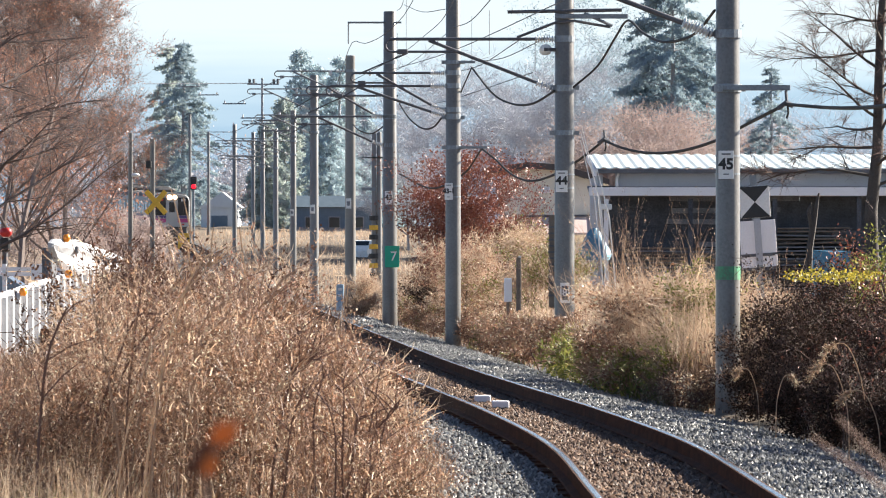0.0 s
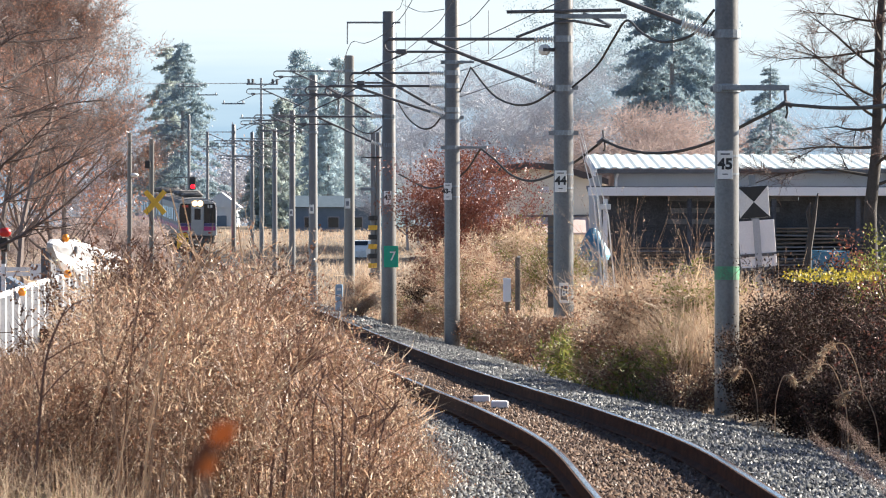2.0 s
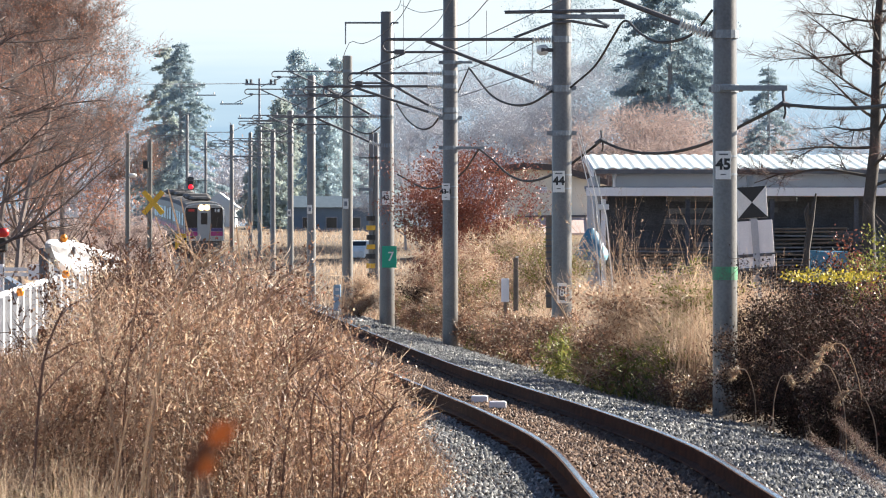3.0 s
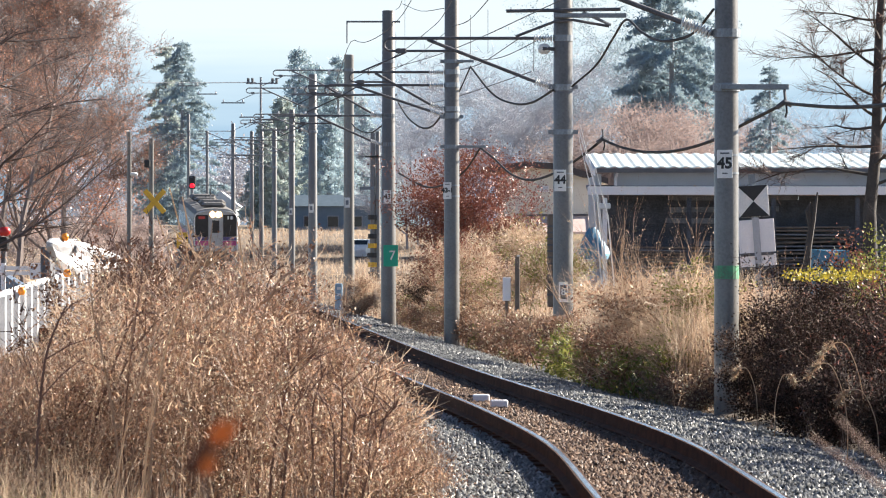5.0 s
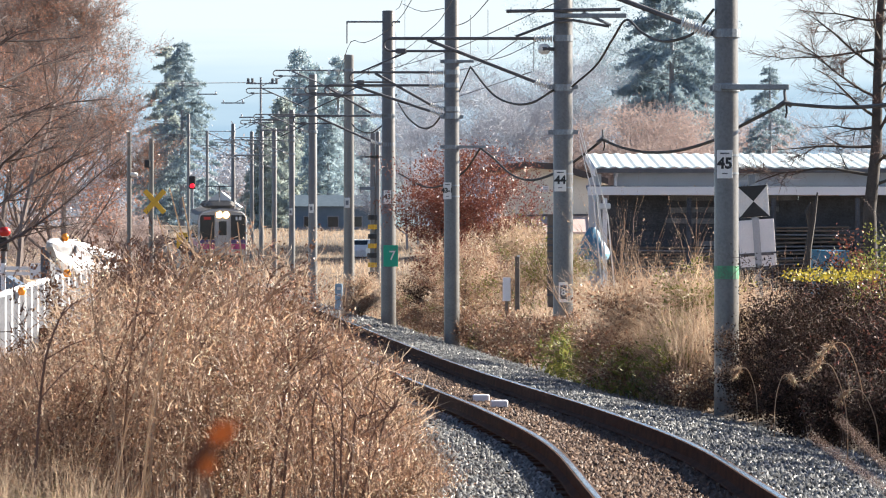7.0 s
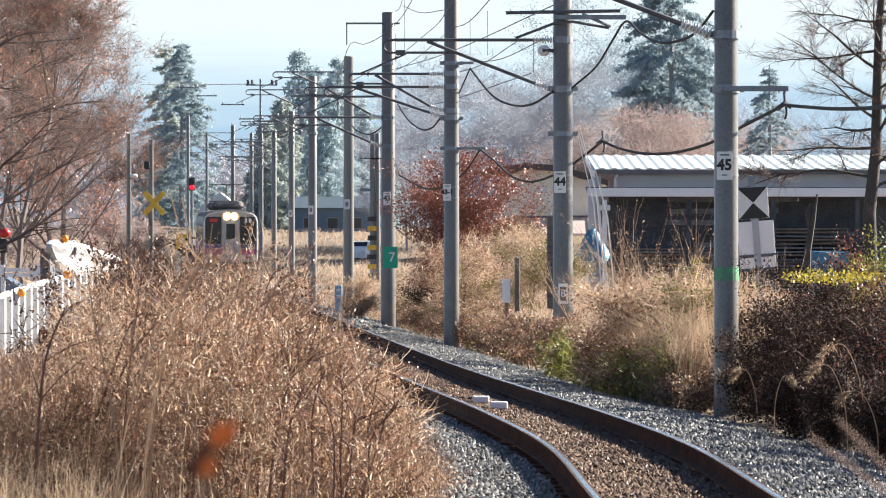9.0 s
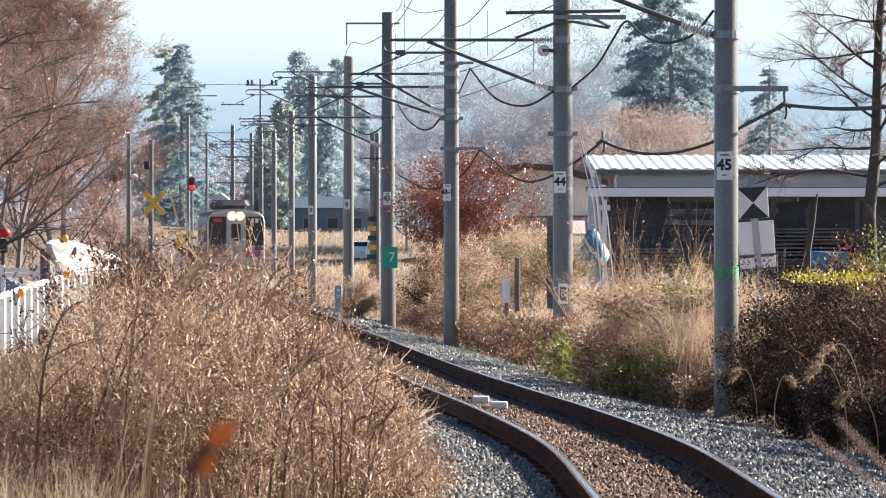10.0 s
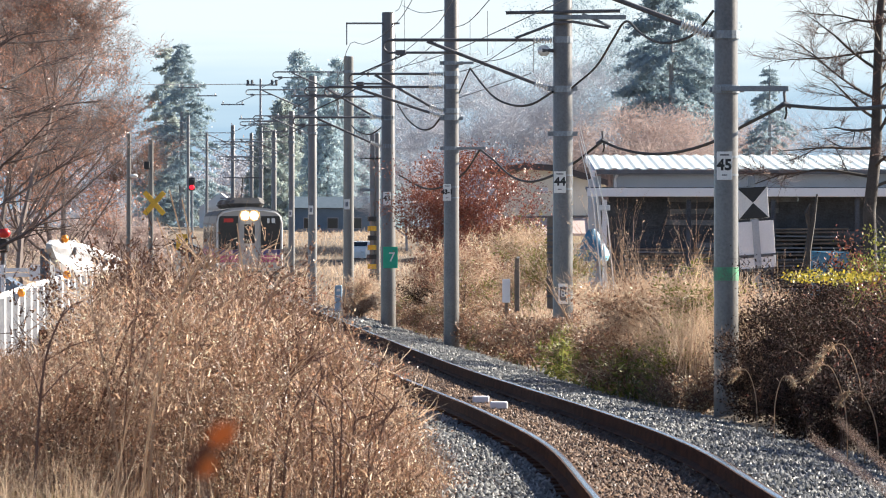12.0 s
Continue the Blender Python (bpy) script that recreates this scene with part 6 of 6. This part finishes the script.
def near_leaf():
    """Withered orange leaves on a twig close to the lens."""
    t = thing("withered_leaves", "withered orange leaves on a thin brown twig", "leaf", (-0.152, 3.0, -0.35))
    mat_ = foliage("withered_orange_leaf", [(0.56, 0.20, 0.055), (0.62, 0.25, 0.07)], 0.6, 0.4)
    dark = foliage("withered_dark_leaf", [(0.13, 0.045, 0.025), (0.17, 0.06, 0.03)], 0.6, 0.2)
    part("twig", Build().tube([(0.02, 0.05, 0.0), (0.01, 0.02, 0.9), (-0.008, 0, 1.66), (0.006, 0, 1.71)], [0.003, 0.0025, 0.002, 0.001], 5), W_STEM, t)
    for cx, cz, ln, wd, ang, m in ((0.006, 1.704, 0.023, 0.014, 55, mat_), (-0.006, 1.692, 0.020, 0.012, 40, dark), (-0.004, 1.684, 0.016, 0.013, 15, mat_), (-0.013, 1.681, 0.014, 0.010, 70, dark)):
        b = Build()
        rows = []
        for k in range(6):
            u = k / 5
            w = wd * math.sin(math.pi * (0.08 + 0.86 * u)) * 0.5
            rows.append([(-w, 0.15 * w, ln * (u - 0.5)), (0, -0.2 * w, ln * (u - 0.5)), (w, 0.15 * w, ln * (u - 0.5)), (0, -0.2 * w + 0.0006, ln * (u - 0.5))])
        o = part("leaf", b.rings(rows), m, t)
        o.matrix_basis = pose(cx, -0.01, cz, 0, ang, 0)


near_leaf()


# ---- the train ----
M_STEEL_BODY = surface("brushed_steel_body", (0.27, 0.255, 0.24), (0.20, 0.19, 0.18), 0.5, 0.3, scale=2, bump=0.03)
M_FRONT = surface("pale_grey_front", (0.50, 0.48, 0.45), (0.42, 0.40, 0.38), 0.45, bump=0)
M_FRONT_BLACK = surface("black_front_mask", (0.03, 0.03, 0.035), (0.02, 0.02, 0.025), 0.15, bump=0)
M_MAGENTA = surface("magenta_stripe", (0.50, 0.06, 0.22), (0.42, 0.05, 0.18), 0.4, bump=0)
M_BLUE_STRIPE = surface("violet_stripe", (0.10, 0.08, 0.22), (0.08, 0.06, 0.18), 0.4, bump=0)
M_TRAIN_ROOF = surface("dark_train_roof", (0.15, 0.14, 0.132), (0.10, 0.095, 0.09), 0.75, bump=0.1)
M_HEADLIGHT = glow("headlight", (1.0, 0.86, 0.62), 14.0)
# Emission that imitates the warm bloom around the headlights.
M_LAMP_HALO = glow("warm_lamp_halo", (1.0, 0.6, 0.28), 0.12)
M_MARK = glow("red_destination_mark", (0.35, 0.03, 0.025), 0.06)


def car_section(inset=0.0):
    """Half-section of the body, mirrored: straight sides, rounded shoulders, curved roof."""
    half = [(1.36, 0.95), (1.40, 1.15), (1.40, 2.95), (1.34, 3.25), (1.15, 3.46), (0.7, 3.58), (0.0, 3.63)]
    pts = half + [(-x, z) for x, z in reversed(half[:-1])]
    return [(x * (1 - inset / 1.4), 2.0 + (z - 2.0) * (1 - inset / 1.6)) for x, z in pts]


def rail_car(cab):
    t = thing("rail_car", "leading electric rail car with lit headlights" if cab else "steel electric rail car behind the leading one", "train car", group="train")
    sec, L = car_section(), 19.6
    body = Build().rings([[(x, y, z) for x, z in sec] for y in (0.12, L)])
    body.rings([[(x * 0.985, y, 2 + (z - 2) * 0.985) for x, z in sec] for y in (0.0, 0.12)])
    part("body", body, M_STEEL_BODY, t, "brushed steel body with magenta band")
    cap = [(x, z + 0.012) for x, z in sec if z > 3.2]
    part("roof", Build().rings([[(x, y, z) for x, z in cap] + [(x, y, z - 0.05) for x, z in reversed(cap)] for y in (0.2, L - 0.05)]), M_TRAIN_ROOF, t, "dark grey roof")
    for y, w, h in ((5.6, 1.5, 0.30), (9.5, 1.7, 0.42), (15, 1.6, 0.34)):
        part("roof_unit", Build().box((0, y, 3.68 + h / 2 - 0.05), (w, 2.4, h), chamfer=0.15), M_TRAIN_ROOF, t, "dark roof equipment box")
    for s in (-1, 1):
        part("side_band", Build().box((s * 1.404, L / 2, 1.55), (0.012, L - 0.3, 0.28)), M_MAGENTA, t)
        part("side_band", Build().box((s * 1.404, L / 2, 1.78), (0.012, L - 0.3, 0.12)), M_BLUE_STRIPE, t)
        for k in range(3):
            d = part("door", Build().box((s * 1.403, 3.6 + 6.2 * k, 2.0), (0.014, 1.2, 1.9), chamfer=0.004), M_STEEL_BODY, t)
            part("door_window", Build().box((s * 1.413, 3.6 + 6.2 * k, 2.35), (0.01, 0.7, 0.8)), M_GLASS, d)
        for k in range(6):
            part("window", Build().box((s * 1.404, 1.3 + (5.3 if k > 0 else 0) + (k - 1 if k else 0) * 2.6, 2.42), (0.014, 1.6, 0.85), chamfer=0.004), M_GLASS, t)
    part("underframe", Build().box((0, L / 2, 0.8), (2.5, L - 0.6, 0.4)), M_TRAIN_ROOF, t)
    for y in (2.9, L - 2.9):
        part("bogie", Build().box((0, y, 0.5), (2.0, 2.6, 0.3), chamfer=0.05), M_STEEL_DARK, t)
        for dy in (-1.05, 1.05):
            part("wheelset", Build().tube([(-0.62, y + dy, 0.43), (-0.5, y + dy, 0.43)], 0.43, 16).tube([(0.5, y + dy, 0.43), (0.62, y + dy, 0.43)], 0.43, 16).tube([(-0.6, y + dy, 0.43), (0.6, y + dy, 0.43)], 0.07, 8), M_STEEL_DARK, t)
    # end wall, on both ends the gangway door
    if cab:
        f = car_section(0.06)
        zb = 1.72
        def window(x0, x1, z0, z1, name, mat_, y=-0.012, lab="", th=0.02):
            return part(name, Build().box(((x0 + x1) / 2, y, (z0 + z1) / 2), (x1 - x0, th, z1 - z0), chamfer=0.05 if th > 0.015 else 0), mat_, t, lab)
        window(-1.28, -0.47, 1.86, 3.24, "windscreen", M_FRONT_BLACK, lab="black windscreen with rounded corner")
        window(0.47, 1.28, 1.86, 3.24, "windscreen", M_FRONT_BLACK, lab="black windscreen with rounded corner")
        dd = window(-0.44, 0.44, 1.0, 3.3, "gangway_door", M_FRONT, -0.03, "pale grey end door", 0.05)
        part("door_window", Build().box((0, -0.06, 2.5), (0.44, 0.02, 0.8), chamfer=0.008), M_FRONT_BLACK, dd)
        for s in (-1, 1):
            part("headlight", Build().tube([(s * 0.19, -0.075, 3.26), (s * 0.19, -0.05, 3.26)], 0.15, 16), M_HEADLIGHT, t, "lit headlight")
            # Added glowing disc behind the lens stands in for the lamp's halo.
            part("lamp_halo", Build().tube([(s * 0.19, -0.058, 3.26), (s * 0.19, -0.045, 3.26)], 0.24, 16), M_LAMP_HALO, t, "added disc glowing as the headlight's warm halo")
            x = s * 0.87
            part("front_band", Build().box((x, -0.012, 1.46), (0.82, 0.022, 0.3), chamfer=0.005), M_MAGENTA, t, "magenta front band")
            part("front_band", Build().box((x, -0.012, 1.74), (0.82, 0.022, 0.2), chamfer=0.005), M_BLUE_STRIPE, t, "violet front band")
            part("tail_lamp", Build().box((x, -0.02, 1.16), (0.2, 0.03, 0.12)), M_RED, t)
            part("corner_rail", Build().tube([(s * 1.345, -0.03, 1.0), (s * 1.345, -0.03, 2.95), (s * 1.27, -0.03, 3.22), (s * 1.08, -0.03, 3.38), (s * 0.6, -0.03, 3.47), (0, -0.03, 3.5)], 0.03, 6), M_WHITE, t, "pale bright edge trim", True)
        part("mark", Build().box((0.78, -0.03, 3.05), (0.1, 0.01, 0.2)).box((0.99, -0.03, 3.05), (0.14, 0.01, 0.2)), M_WHITE, t, "white painted mark")
        part("destination", Build().box((-0.87, -0.03, 3.06), (0.4, 0.01, 0.16)), M_MARK, t, "dim red destination display")
        part("wiper", Build().tube([(0.85, -0.03, 1.95), (0.95, -0.035, 2.6)], 0.012, 5), M_STEEL_DARK, t)
        part("front_wall", Build().rings([[(x, y, z) for x, z in car_section(0.02)] for y in (0.0, -0.004)]), M_FRONT, t, "pale grey cab front")
        part("skirt", Build().box((0, 0.15, 0.62), (2.4, 0.1, 0.5), chamfer=0.04), M_TRAIN_ROOF, t)
        part("coupler", Build().box((0, -0.15, 0.85), (0.3, 0.5, 0.25), chamfer=0.04), M_STEEL_DARK, t)
    else:
        part("gangway", Build().box((0, -0.2, 2.0), (1.0, 0.5, 2.2), chamfer=0.05), M_TRAIN_ROOF, t)
    # folded current collector
    if not cab:
        part("pantograph", Build().box((0, 4.0, 4.1), (1.6, 0.06, 0.05)).tube([(0, 4.0, 4.1), (0, 5.2, 3.9), (0, 4.4, 3.65)], 0.03, 6), M_STEEL_DARK, t)
    else:
        part("pantograph", Build().box((0, 13.0, 4.95), (1.7, 0.3, 0.05)).tube([(0, 13.0, 4.95), (0, 14.6, 4.3), (0, 13.2, 3.7)], 0.035, 6), M_STEEL_DARK, t, "raised current collector")
    return t


TRAIN = [rail_car(True), rail_car(False)]


def motions():
    """The train runs down the line at a steady pace, each car on its own two bogies."""
    ys = np.arange(150.0, 459.0, 0.5)
    px = np.array([line_x(y) for y in ys])
    pz = np.array([line_z(y) for y in ys])
    run = np.concatenate([[0], np.cumsum(np.sqrt(np.diff(px) ** 2 + np.diff(ys) ** 2))])
    at = lambda s: Vector((float(np.interp(s, run, px)), float(np.interp(s, run, ys)), float(np.interp(s, run, pz))))
    for k, car_ in enumerate(TRAIN):
        rows = []
        for i in range(0, 49):
            time = i * 0.25
            front = float(np.interp(188.0 + 13.6 * (12 - time), ys, run)) + 20.0 * k
            a, b = at(front + 2.9), at(front + 16.7)
            d = (b - a).normalized()
            yaw, pitch = math.atan2(-d.x, d.y), math.asin(d.z)
            m = Matrix.Translation(a - d * 2.9) @ Matrix.Rotation(yaw, 4, "Z") @ Matrix.Rotation(pitch, 4, "X")
            rows.append((time, m))
        walk(car_, rows)


motions()
